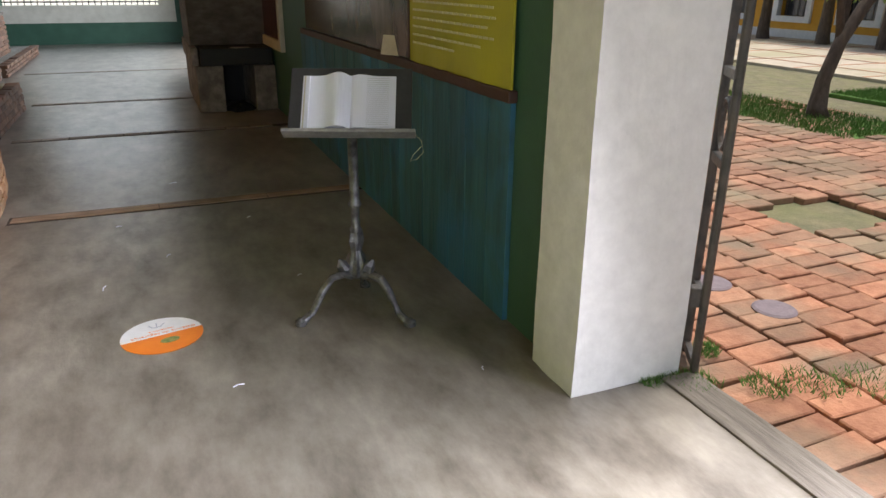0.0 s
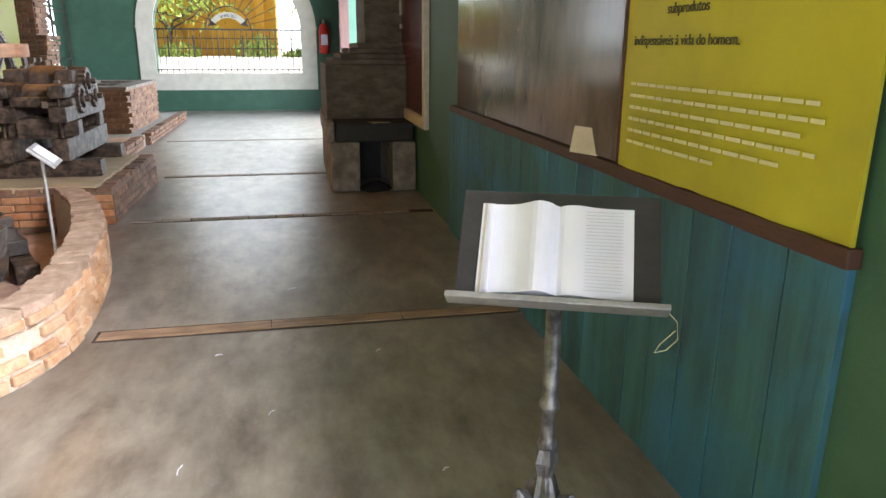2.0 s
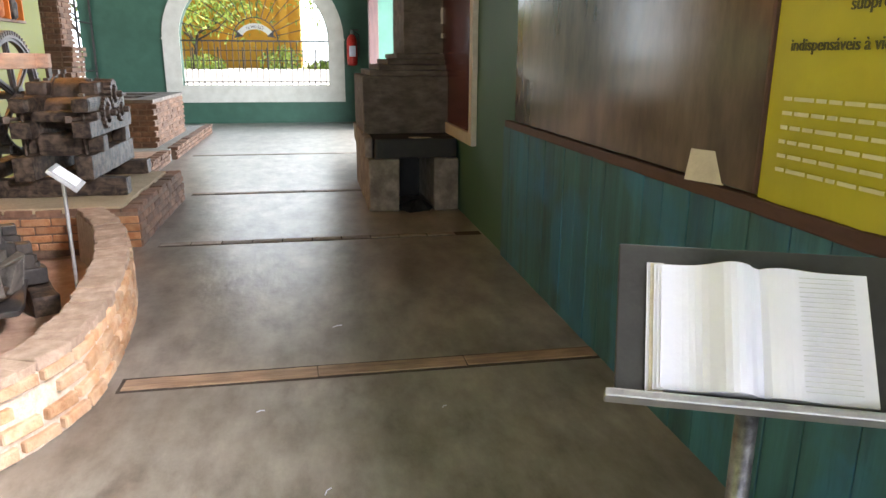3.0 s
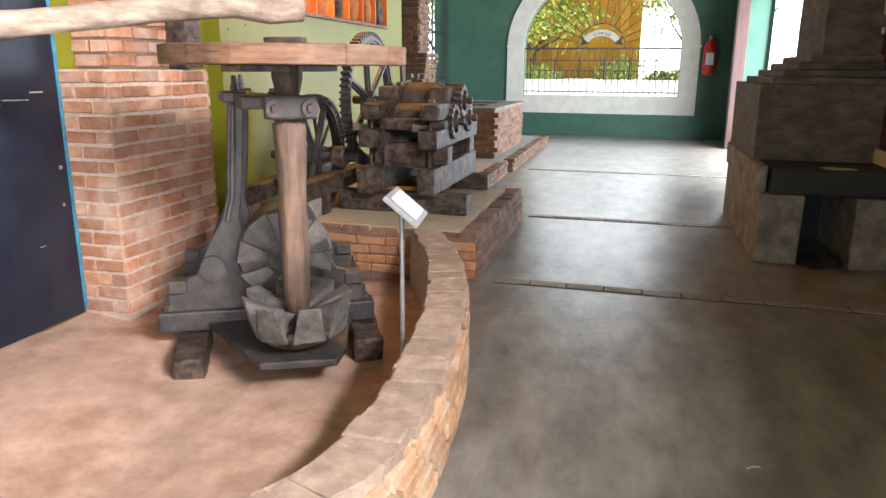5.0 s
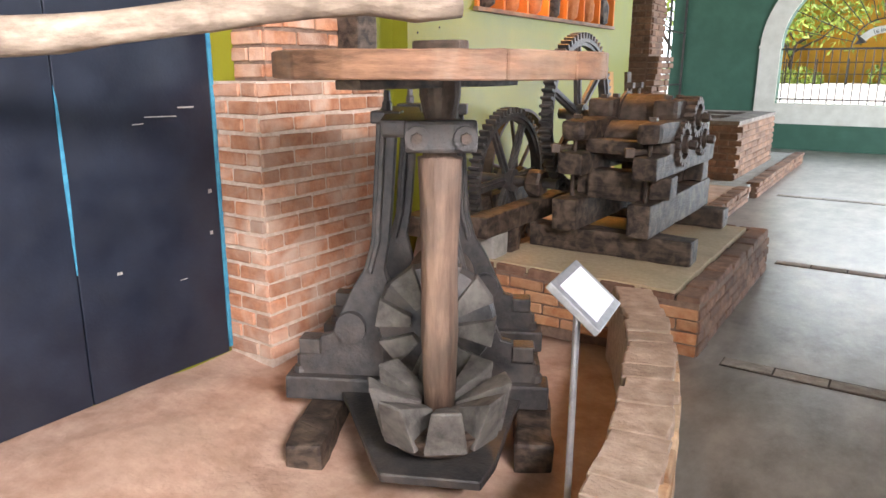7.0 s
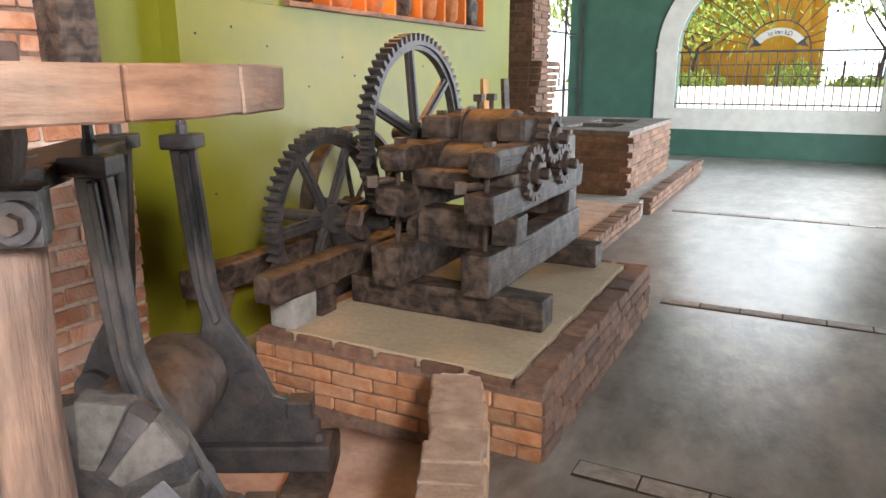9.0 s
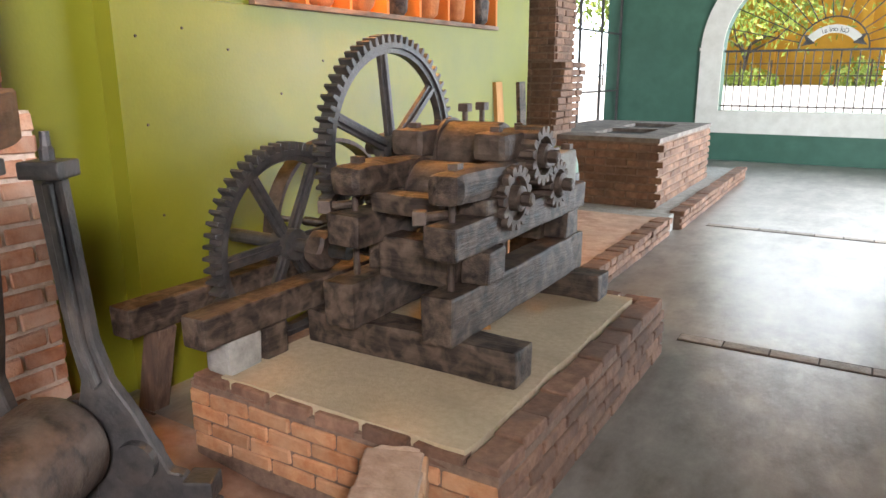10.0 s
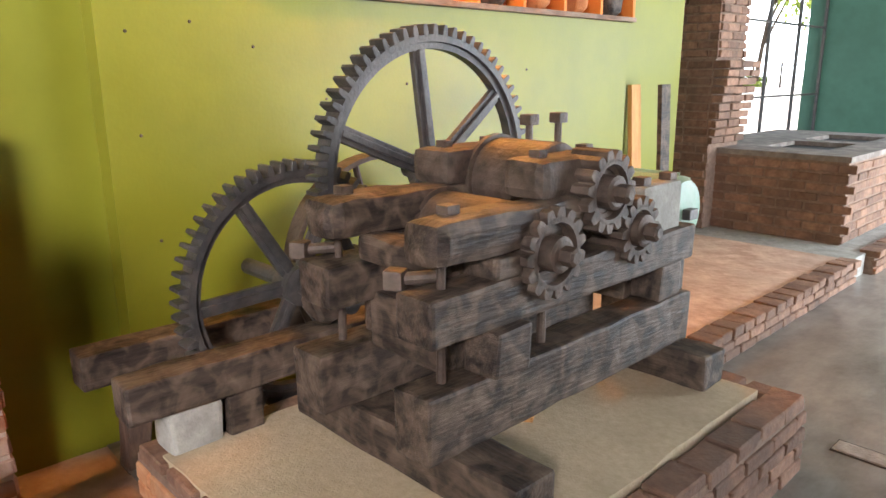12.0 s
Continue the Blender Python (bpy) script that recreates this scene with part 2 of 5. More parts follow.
# orange lamplight of the niche is put into its surface colour
M_NICHE = mat("orange_lit_niche", (0.62, 0.16, 0.02), (0.72, 0.22, 0.03), 4, 0.7)

# ---- mesh helpers ----


def link(name, bm, material, parent=None, label="", smooth=False):
    me = bpy.data.meshes.new(name)
    bmesh.ops.recalc_face_normals(bm, faces=bm.faces)
    bm.to_mesh(me)
    bm.free()
    if smooth:
        for p in me.polygons:
            p.use_smooth = True
    me.materials.append(material)
    ob = new(name, me)
    if parent:
        ob.parent = parent
    if label:
        ob["label"] = label
    return ob


def part(name, bm, material, parent, label="", smooth=False):
    return link(name, bm, material, parent, label, smooth)


def thing(name, label, category, m=None, group="", kind=""):
    ob = tagged(new(name), label, category, group, kind)
    if m:
        ob.matrix_world = m
    return ob


def box(x0, x1, y0, y1, z0, z1, bevel=0.0, bm=None):
    b = bmesh.new()
    bmesh.ops.create_cube(b, size=1)
    bmesh.ops.transform(b, matrix=Matrix.Translation(((x0 + x1) / 2, (y0 + y1) / 2, (z0 + z1) / 2)) @ Matrix.Diagonal((abs(x1 - x0), abs(y1 - y0), abs(z1 - z0), 1)), verts=b.verts)
    if bevel:
        bmesh.ops.bevel(b, geom=b.edges[:], offset=bevel, segments=2, affect="EDGES", profile=0.6)
    return join(bm, b)


def join(bm, b):
    if bm is None:
        return b
    me = bpy.data.meshes.new("tmp")
    b.to_mesh(me)
    b.free()
    bm.from_mesh(me)
    bpy.data.meshes.remove(me)
    return bm


def moved(b, m):
    bmesh.ops.transform(b, matrix=m, verts=b.verts)
    return b


def jitter(b, amount, scale=4.0, seed=0.0):
    for v in b.verts:
        v.co += noise.noise_vector(v.co * scale + Vector((seed, seed, seed))) * amount
    return b


def rough_box(x0, x1, y0, y1, z0, z1, bevel=0.012, amount=0.006, seed=0.0, step=0.09):
    """A timber or block with rounded, worn and slightly crooked edges."""
    b = box(x0, x1, y0, y1, z0, z1, bevel)
    longest = max(abs(x1 - x0), abs(y1 - y0), abs(z1 - z0))
    axis = [abs(x1 - x0), abs(y1 - y0), abs(z1 - z0)].index(longest)
    lo = (min(x0, x1), min(y0, y1), min(z0, z1))[axis]
    for k in range(1, int(longest / step)):
        no = [0, 0, 0]
        no[axis] = 1
        co = [0, 0, 0]
        co[axis] = lo + k * longest / int(longest / step)
        bmesh.ops.bisect_plane(b, geom=b.verts[:] + b.edges[:] + b.faces[:], plane_co=co, plane_no=no)
    return jitter(b, amount, 7.0, seed)


def turned(profile, segs=24, axis="z", jag=0.0):
    """A lathe: profile of (radius, height)."""
    b = bmesh.new()
    rings = []
    for r, h in profile:
        ring = []
        for i in range(segs):
            a = 2 * math.pi * i / segs
            rr = r * (1 + jag * noise.noise(Vector((math.cos(a) * 2, math.sin(a) * 2, h * 5))))
            p = (rr * math.cos(a), rr * math.sin(a), h)
            if axis == "x":
                p = (p[2], p[0], p[1])
            elif axis == "y":
                p = (p[1], p[2], p[0])
            ring.append(b.verts.new(p))
        rings.append(ring)
    for r0, r1 in zip(rings, rings[1:]):
        for i in range(segs):
            b.faces.new((r0[i], r0[(i + 1) % segs], r1[(i + 1) % segs], r1[i]))
    b.faces.new(rings[0])
    b.faces.new(rings[-1])
    return b


def rod(p0, p1, r, segs=10, r1=None):
    p0, p1 = Vector(p0), Vector(p1)
    b = turned([(r, 0), (r1 or r, (p1 - p0).length)], segs)
    return moved(b, Matrix.Translation(p0) @ (p1 - p0).to_track_quat("Z", "Y").to_matrix().to_4x4())


def tube(points, radii, segs=10, jag=0.0):
    """A bent round bar through the points."""
    b = bmesh.new()
    rings = []
    pts = [Vector(p) for p in points]
    for k, p in enumerate(pts):
        d = (pts[min(k + 1, len(pts) - 1)] - pts[max(k - 1, 0)]).normalized()
        q = d.to_track_quat("Z", "Y")
        ring = []
        for i in range(segs):
            a = 2 * math.pi * i / segs
            r = radii[k] * (1 + jag * noise.noise(Vector((i * 1.7, k * 1.3, jag))))
            ring.append(b.verts.new(p + q @ Vector((r * math.cos(a), r * math.sin(a), 0))))
        rings.append(ring)
    for r0, r1 in zip(rings, rings[1:]):
        for i in range(segs):
            b.faces.new((r0[i], r0[(i + 1) % segs], r1[(i + 1) % segs], r1[i]))
    b.faces.new(rings[0])
    b.faces.new(rings[-1])
    return b


def prism(outline, depth, m=None, bevel=0.0):
    """A flat outline in x and z, given thickness along +y."""
    b = bmesh.new()
    f = b.faces.new([b.verts.new((x, 0, z)) for x, z in outline])
    ext = bmesh.ops.extrude_face_region(b, geom=[f])
    bmesh.ops.translate(b, vec=(0, depth, 0), verts=[v for v in ext["geom"] if isinstance(v, bmesh.types.BMVert)])
    if bevel:
        bmesh.ops.bevel(b, geom=b.edges[:], offset=bevel, segments=1, affect="EDGES")
    return moved(b, m) if m else b


def lettering(name, text, size, m, material, parent, depth=0.002):
    cu = bpy.data.curves.new(name, "FONT")
    cu.body, cu.size, cu.extrude, cu.align_x = text, size, depth, "LEFT"
    tmp = new(name + "_tmp", cu)
    bpy.context.view_layer.update()
    me = bpy.data.meshes.new_from_object(tmp.evaluated_get(bpy.context.evaluated_depsgraph_get()))
    bpy.data.objects.remove(tmp)
    me.transform(m)
    me.materials.clear()
    me.materials.append(material)
    ob = new(name, me)
    ob.parent = parent
    return ob


def structure(name, bm, material, label, category="wall", smooth=False):
    return tagged(link(name, bm, material, smooth=smooth), label, category, kind="structure")


# ---- the large structure ----
XL, XR, YB, YE, TOP = -3.80, 1.62, -4.5, 20.9, 4.3


def ring_x(y):
    """The outer edge of the curved pit wall."""
    a = (y - 5.3) / (1.7 if y < 5.3 else 4.4)
    return -3.9 + 2.86 * math.sqrt(max(0.0, 1 - a * a))


fl = bmesh.new()
rows = []
ys = [YB] + [2.8 + 0.11 * i for i in range(51)] + [8.42, YE]
for y in ys:
    edge = XL if y < 3.63 else (ring_x(y) - 0.08 if y < 8.3 else (-1.5 if y < 8.4 else -5.1))
    rows.append((fl.verts.new((edge, y, 0)), fl.verts.new((XR + 0.4, y, 0))))
for a, b in zip(rows, rows[1:]):
    fl.faces.new((a[0], a[1], b[1], b[0]))
floor = structure("floor", fl, M_FLOOR, "polished grey cement floor with worn sheen", "floor")
pit = bmesh.new()
bmesh.ops.create_grid(pit, x_segments=50, y_segments=90, size=0.5)
moved(pit, Matrix.Translation((-2.5, 7.6, -0.03)) @ Matrix.Diagonal((3.1, 9.8, 1, 1)))
for v in pit.verts:
    v.co.z += 0.05 * noise.noise(v.co * 1.1) + 0.02 * noise.noise(v.co * 4) + 0.05 * max(0, (-2.6 - v.co.x)) - 0.03
    if v.co.y > 8.35 and v.co.x > -3.1:
        v.co.z -= 0.3
structure("pit_floor", pit, M_DIRT, "uneven red earth floor of the machine pit", "floor", smooth=True)


def side_wall(name, pieces, material, label):
    b = None
    for p in pieces:
        b = box(*p, bm=b)
    return structure(name, b, material, label)


side_wall("wall_left", [(XL - 0.3, XL, YB, 13.5, -0.2, TOP), (-5.4, XL - 0.3, 13.3, 13.5, -0.2, TOP)], M_LIME, "lime green painted wall behind the machines")
side_wall("wall_left_rear", [(-5.4, -5.1, 13.5, 16.2, 0, TOP), (-5.4, -5.1, 16.2, YE, 3.4, TOP)], M_GREEN, "dark green wall beside the glazed door")
side_wall("wall_right", [(XR, XR + 0.45, 2.34, 13.6, 0, 2.9), (XR, XR + 0.45, 2.34, 2.6, 2.9, TOP), (XR, XR + 0.45, 4.8, 13.6, 2.9, TOP), (XR, XR + 0.45, 2.6, 4.8, 3.95, TOP), (XR, XR + 0.45, 13.6, 18.8, 3.1, TOP), (XR, XR + 0.45, 18.8, YE, 0, TOP)], M_GREEN, "dark green painted side wall with a high window")
side_wall("wall_entrance", [(1.54, 2.09, YB, -2.6, 0, TOP), (1.54, 2.09, -2.6, 2.0, 3.1, TOP)], M_WHITE, "white wall over the entrance")
# rear wall is out of view; its opening is added for the fill lamp
side_wall("wall_rear", [(XL - 0.3, -2.55, YB - 0.3, YB, 0, TOP), (0.95, 2.09, YB - 0.3, YB, 0, TOP), (-2.55, 0.95, YB - 0.3, YB, 3.1, TOP)], M_GREEN, "unseen green rear wall with an opening added for fill light")
structure("ceiling", box(-5.8, 2.2, YB - 0.3, YE + 0.4, TOP, TOP + 0.2), M_CEIL, "unseen plain ceiling, kept dark to cut bounced light", "ceiling")
pillar = box(1.54, 2.09, 2.0, 2.335, 0, TOP)
bmesh.ops.subdivide_edges(pillar, edges=pillar.edges[:], cuts=14, use_grid_fill=True)
jitter(pillar, 0.006, 6)
structure("pillar", pillar, M_WHITE, "rough white limewashed entrance pillar", "pillar", smooth=False)

# the end wall and its arch
AX0, AX1, ASILL, ASPR, ARISE = -3.13, 0.52, 0.95, 2.09, 1.62
ACX, ARX = (AX0 + AX1) / 2, (AX1 - AX0) / 2


def arch(grow, n=36):
    return [(ACX - (ARX + grow) * math.cos(math.pi * i / n), ASPR + (ARISE + grow) * math.sin(math.pi * i / n)) for i in range(n + 1)]


def wall_with_arch(x0, x1, z0, z1, y0, y1, grow):
    b = None
    pts = arch(grow)
    b = prism([(x0, z0), (pts[0][0], z0), (pts[0][0], z1), (x0, z1)], y1 - y0, bm_at(y0))
    b = join(b, prism([(pts[-1][0], z0), (x1, z0), (x1, z1), (pts[-1][0], z1)], y1 - y0, bm_at(y0)))
    b = join(b, prism([(pts[0][0], z0), (pts[-1][0], z0), (pts[-1][0], ASILL - grow), (pts[0][0], ASILL - grow)], y1 - y0, bm_at(y0)))
    for p, q in zip(pts, pts[1:]):
        b = join(b, prism([p, q, (q[0], z1), (p[0], z1)], y1 - y0, bm_at(y0)))
    return b


def bm_at(y):
    return Matrix.Translation((0, y, 0))


structure("wall_end", wall_with_arch(-5.4, 2.1, 0, TOP, YE, YE + 0.35, 0.0), M_GREEN, "dark green end wall with an arched opening")
sur = None
inner, outer = arch(0.0), arch(0.40)
inner = [(AX0, ASILL)] + inner + [(AX1, ASILL)]
outer = [(AX0 - 0.40, ASILL - 0.42)] + outer + [(AX1 + 0.40, ASILL - 0.42)]
for i in range(len(inner) - 1):
    sur = join(sur, prism([inner[i], inner[i + 1], outer[i + 1], outer[i]], 0.05, bm_at(YE - 0.05)))
sur = join(sur, prism([inner[0], outer[0], outer[-1], inner[-1]], 0.05, bm_at(YE - 0.05)))
for sx in (AX0 - 0.2, AX1 + 0.2):
    sur = box(sx - 0.22, sx + 0.22, YE - 0.07, YE - 0.02, ASPR - 0.02, ASPR + 0.03, bm=sur)
structure("trim_arch", sur, M_CREAM, "cream plaster surround of the arched opening", "trim")

# iron grille of the arch
grille = thing("window_grille", "black wrought-iron grille with a half-sun of rays in the arch", "window grille")
GY = YE + 0.16
part("rail", box(AX0, AX1, GY - 0.015, GY + 0.015, 2.03, 2.07), M_IRON, grille)
part("rail", box(AX0, AX1, GY - 0.015, GY + 0.015, 1.02, 1.05), M_IRON, grille)
for i in range(25):
    x = AX0 + (i + 0.5) * (AX1 - AX0) / 25
    part("bar", rod((x, GY, 0.96), (x, GY, 2.05), 0.011, 6), M_IRON, grille)
hoop = [(ACX - 0.56 * math.cos(math.pi * i / 20), GY, 2.06 + 0.56 * math.sin(math.pi * i / 20)) for i in range(21)]
part("hoop", tube(hoop, [0.016] * 21, 6), M_IRON, grille)
for i in range(1, 15):
    a = math.pi * i / 15
    c, s = math.cos(a), math.sin(a)
    k = 1 / math.sqrt((c / ARX) ** 2 + (s / ARISE) ** 2)
    part("ray", rod((ACX - 0.56 * c, GY, 2.07 + 0.56 * s), (ACX - k * c, GY, 2.09 + k * s), 0.011, 6), M_IRON, grille)
ban = None
for i in range(10):
    a0, a1 = [math.radians(40 + 100 * (i + d) / 10) for d in (0, 1)]
    ban = join(ban, prism([(ACX + r * math.cos(a), 1.92 + r * math.sin(a)) for r, a in ((0.42, a0), (0.42, a1), (0.56, a1), (0.56, a0))], 0.012, bm_at(GY - 0.03)))
banner = part("banner", ban, M_CREAM, grille, "pale curved name banner")
for sx in (-1, 1):
    part("scroll", prism([(ACX + sx * 0.30, 2.16), (ACX + sx * 0.52, 2.12), (ACX + sx * 0.45, 2.22), (ACX + sx * 0.50, 2.32), (ACX + sx * 0.34, 2.30)], 0.012, bm_at(GY - 0.02)), M_IRON, grille)
word = "Colonial"
for i, ch in enumerate(word):
    a = math.radians(62 + 56 * (i + 0.5) / len(word))
    m = Matrix.Translation((ACX + 0.445 * math.cos(a), GY - 0.036, 1.92 + 0.445 * math.sin(a))) @ pose(0, 0, 0, 0, 90 - math.degrees(a), 0) @ Matrix.Diagonal((-1, 1, 1, 1)) @ pose(0, 0, 0, 90, 0, 0) @ Matrix.Translation((-0.02, 0, 0))
    lettering("letter", ch, 0.12, m, M_IRON, grille)

# floor joints: strips of brick on edge and timber let into the cement
jm = box(-0.13, 0.13, -0.052, 0.052, -0.03, 0.006, 0.004)
jme = link("joint_brick", jm, M_JOINT).data
bpy.data.objects.remove(bpy.data.objects["joint_brick"])
for y, xa, xb in ((8.31, -1.35, 1.6), (10.80, -1.45, 1.6), (14.5, -2.0, 1.6)):
    strip = tagged(new("floor_joint"), "strip of worn bricks let into the cement floor", "floor joint", kind="structure")
    part("joint_bed", box(xa, xb, y - 0.068, y + 0.068, -0.03, 0.002), M_MORTARX, strip)
    n = int((xb - xa) / 0.27)
    for i in range(n):
        o = new("brick", jme)
        o.parent = strip
        o.matrix_basis = pose(xa + (i + 0.5) * 0.27, y + random.uniform(-0.006, 0.006), random.uniform(-0.002, 0.003), 0, 0, random.uniform(-1, 1))
strip = tagged(new("floor_joint"), "pale worn timber planks let into the cement floor", "floor joint", kind="structure")
part("joint_bed", box(-0.98, 1.6, 5.315, 5.485, -0.03, 0.002), M_MORTARX, strip)
for xa, xb, y in ((-0.96, 0.02, 5.40), (0.026, 0.83, 5.405), (0.836, 1.59, 5.41)):
    part("plank", rough_box(xa, xb, y - 0.062, y + 0.062, -0.02, 0.008, 0.004, 0.004, xa), M_PLANK, strip)
thr = structure("threshold", rough_box(1.98, 2.16, -2.5, 1.98, -0.1, 0.012, 0.008, 0.004, 3), mat("grey_weathered_sill_timber", (0.10, 0.085, 0.07), (0.20, 0.175, 0.15), 12, 0.85, bump=0.8, bscale=30, stretch=(2, 0.2, 2)), "weathered grey timber threshold", "threshold")

# right wall dressing
tl = thing("wainscot", "worn teal and blue painted board wainscot", "wainscot", kind="structure")
y = 2.74
while y < 7.35:
    w = random.choice((0.19, 0.23, 0.27, 0.21))
    part("board", jitter(box(XR - 0.028 - random.uniform(0, 0.004), XR, y + 0.003, y + w - 0.003, 0.0, 1.099, 0.003), 0.0015, 3, y), M_TEAL, tl)
    y += w
structure("trim_rail", rough_box(XR - 0.05, XR, 2.73, 7.4, 1.10, 1.157, 0.008, 0.004, 5), M_RAIL, "dark brown wooden dado rail", "rail")
sign = thing("information_panel", "olive-yellow printed information panel with curled lower edge", "sign")
sp = bmesh.new()
bmesh.ops.create_grid(sp, x_segments=30, y_segments=24, size=0.5)
for v in sp.verts:
    yy, zz = v.co.x, v.co.y
    v.co = (XR - 0.035 - 0.012 * max(0, -zz - 0.4) * 10 * noise.noise(Vector((yy * 6, 3, 0))), 3.41 + yy * 1.34, 2.0 + zz * 1.69 + (0.012 * noise.noise(Vector((yy * 7, 0, 0))) if zz < -0.45 else 0))
ex = bmesh.ops.extrude_face_region(sp, geom=sp.faces[:])
bmesh.ops.translate(sp, vec=(0.012, 0, 0), verts=[v for v in ex["geom"] if isinstance(v, bmesh.types.BMVert)])
part("panel", sp, M_SIGN, sign)


def wall_text(txt, y, z, size, material, parent, name="lettering"):
    # reads towards -y on a wall that faces -x
    lettering(name, txt, size, Matrix.Translation((XR - 0.052, y, z)) @ Matrix(((0, 0, -1, 0), (-1, 0, 0, 0), (0, 1, 0, 0), (0, 0, 0, 1))), material, parent)


wall_text("subprodutos", 3.74, 1.765, 0.053, M_DARKINK, sign)
wall_text("indispens\u00e1veis \u00e0 vida do homem.", 3.98, 1.655, 0.053, M_DARKINK, sign)
for k in range(6):
    z = 1.50 - 0.046 * k
    y = 3.98
    while y > (3.98 - (1.05, 1.1, 0.95, 1.05, 0.9, 0.55)[k]):
        w = random.uniform(0.03, 0.09)
        part("text_bar", box(XR - 0.053, XR - 0.050, y - w, y, z, z + 0.012), M_WHITEINK, sign)
        y -= w + 0.014
photo = thing("photo_panel", "glossy brown photographic panel with rippled surface", "photo panel")
part("panel", jitter(box(XR - 0.04, XR - 0.012, 4.10, 7.15, 1.17, 2.9), 0.002, 2), M_PHOTO, photo)
part("edge_strip", box(XR - 0.045, XR - 0.01, 4.085, 4.10, 1.17, 2.9), M_RAIL, photo)
card = thing("paper_card", "small cream paper card leaning on the rail", "card")
part("sheet", moved(box(-0.09, 0.09, -0.002, 0.002, 0, 0.125), Matrix.Translation((XR - 0.07, 4.38, 1.162)) @ pose(0, 0, 0, 0, 0, -68) @ pose(0, 0, 0, -12)), M_FRAMEW, card)
fr = thing("framed_panel", "maroon photograph in a pale wooden frame", "picture")
part("picture", box(XR - 0.03, XR - 0.004, 8.72, 10.3, 0.92, 2.7), M_MAROON, fr)
for nm, q in (("frame_side", (8.6, 8.72, 0.8, 2.8)), ("frame_side", (10.3, 10.42, 0.8, 2.8)), ("frame_rail", (8.72, 10.3, 0.8, 0.92)), ("frame_rail", (8.72, 10.3, 2.7, 2.8))):
    part(nm, box(XR - 0.06, XR - 0.002, q[0], q[1], q[2], q[3], 0.006), M_FRAMEW, fr)
dp = structure("door_frame", box(1.40, XR, 18.7, 18.95, 0, 3.2, 0.01), M_DOORB, "dark red-brown wooden door post", "door frame")

# pit back boards
bb = thing("black_boards", "blue-black painted boards with bright blue worn edges", "board wall", kind="structure")
for y0, y1 in ((2.9, 4.5), (4.51, 6.03), (6.038, 6.86)):
    part("board", box(XL, XL + 0.03, y0, y1, 0.0, 3.2, 0.004), M_BLACKB, bb)
part("worn_edge", prism([(6.030, 0.66), (6.036, 0.66), (6.046, 1.1), (6.042, 1.45), (6.032, 1.52), (6.026, 1.1)], 0.004, Matrix(((0, -1, 0, XL + 0.035), (1, 0, 0, 0), (0, 0, 1, 0), (0, 0, 0, 1)))), M_BLUE, bb)
part("worn_edge", jitter(box(XL + 0.0, XL + 0.034, 6.862, 6.885, 0.03, 3.2), 0.004, 9), M_BLUE, bb)

for y, z, w, h in ((6.55, 1.36, 0.09, 0.010), (6.70, 1.40, 0.05, 0.016), (6.42, 1.33, 0.03, 0.008), (5.62, 0.88, 0.02, 0.012), (6.24, 0.62, 0.012, 0.03), (6.60, 0.50, 0.02, 0.008), (5.2, 1.2, 0.03, 0.006), (6.81, 0.95, 0.012, 0.05), (6.80, 0.72, 0.010, 0.04)):
    part("chip", jitter(box(XL + 0.0295, XL + 0.0325, y - w, y + w, z - h / 4, z + h / 4), 0.004, 45), M_GREYB, bb)

# raised lime sheet and the display niche
structure("wall_panel_lime", box(XL, -3.67, 8.5, 12.42, 0.0, 2.05), M_LIME, "smooth lime green wall panel with small nails", "wall panel")
structure("wall_panel_lime_side", box(XL, -3.67, 8.5, 9.4, 2.052, TOP), M_LIME, "smooth lime green wall panel", "wall panel")
nails = thing("wall_nails", "small dark nails in the lime panel", "nails", kind="stuff")
nb = None
for y, z in ((8.62, 1.85), (8.64, 1.42), (8.9, 1.9), (9.6, 1.55), (10.0, 1.75), (10.15, 1.62), (8.68, 0.95), (11.2, 1.7), (9.2, 1.8)):
    nb = join(nb, moved(turned([(0.008, 0), (0.006, 0.006)], 8, "x"), Matrix.Translation((-3.67, y, z))))
part("nail", nb, M_IRONR, nails)
niche = thing("display_niche", "orange lit wall niche with divided shelf bays", "display niche", kind="structure")
part("back", box(XL, XL + 0.01, 9.4, 12.42, 2.06, 2.75), M_NICHE, niche)
part("ledge", box(XL, -3.62, 9.38, 12.44, 2.051, 2.085, 0.004), M_DISC, niche)
part("head", box(XL, -3.62, 9.38, 12.44, 2.75, 2.80, 0.004), M_DISC, niche)
for k in range(8):
    y = 9.4 + k * 0.43
    part("divider", box(XL + 0.01, -3.64, y, y + 0.03, 2.085, 2.75), M_NICHE, niche)
for k in range(7):
    y = 9.4 + k * 0.43 + 0.23
    o = thing("clay_figure", "carved terracotta relief standing in the orange niche", "figure", group="figures in the niche")
    b = turned([(0.05, 0), (0.08, 0.04), (0.09, 0.2), (0.06, 0.3), (0.075, 0.38), (0.03, 0.48)], 14, jag=0.5)
    part("body", jitter(b, 0.02, 9, k), M_CLAY if k % 3 else M_TIMBER, o, smooth=True)
    o.matrix_world = pose(-3.72, y, 2.085)
lamp("niche_lamp", "AREA", 46, (1.0, 0.42, 0.10), look((-3.645, 10.6, 2.72), (-3.3, 10.2, 1.2)), sx=0.06, sy=2.4)

# glazed door at the rear left
gd = thing("glazed_door", "tall glazed door with thin dark bars and bright light behind", "door", kind="structure")
for y in (16.25, 17.4, 18.55, 19.7, 20.83):
    part("stile", box(-5.14, -5.10, y, y + 0.05, 0, 3.4), M_IRON, gd)
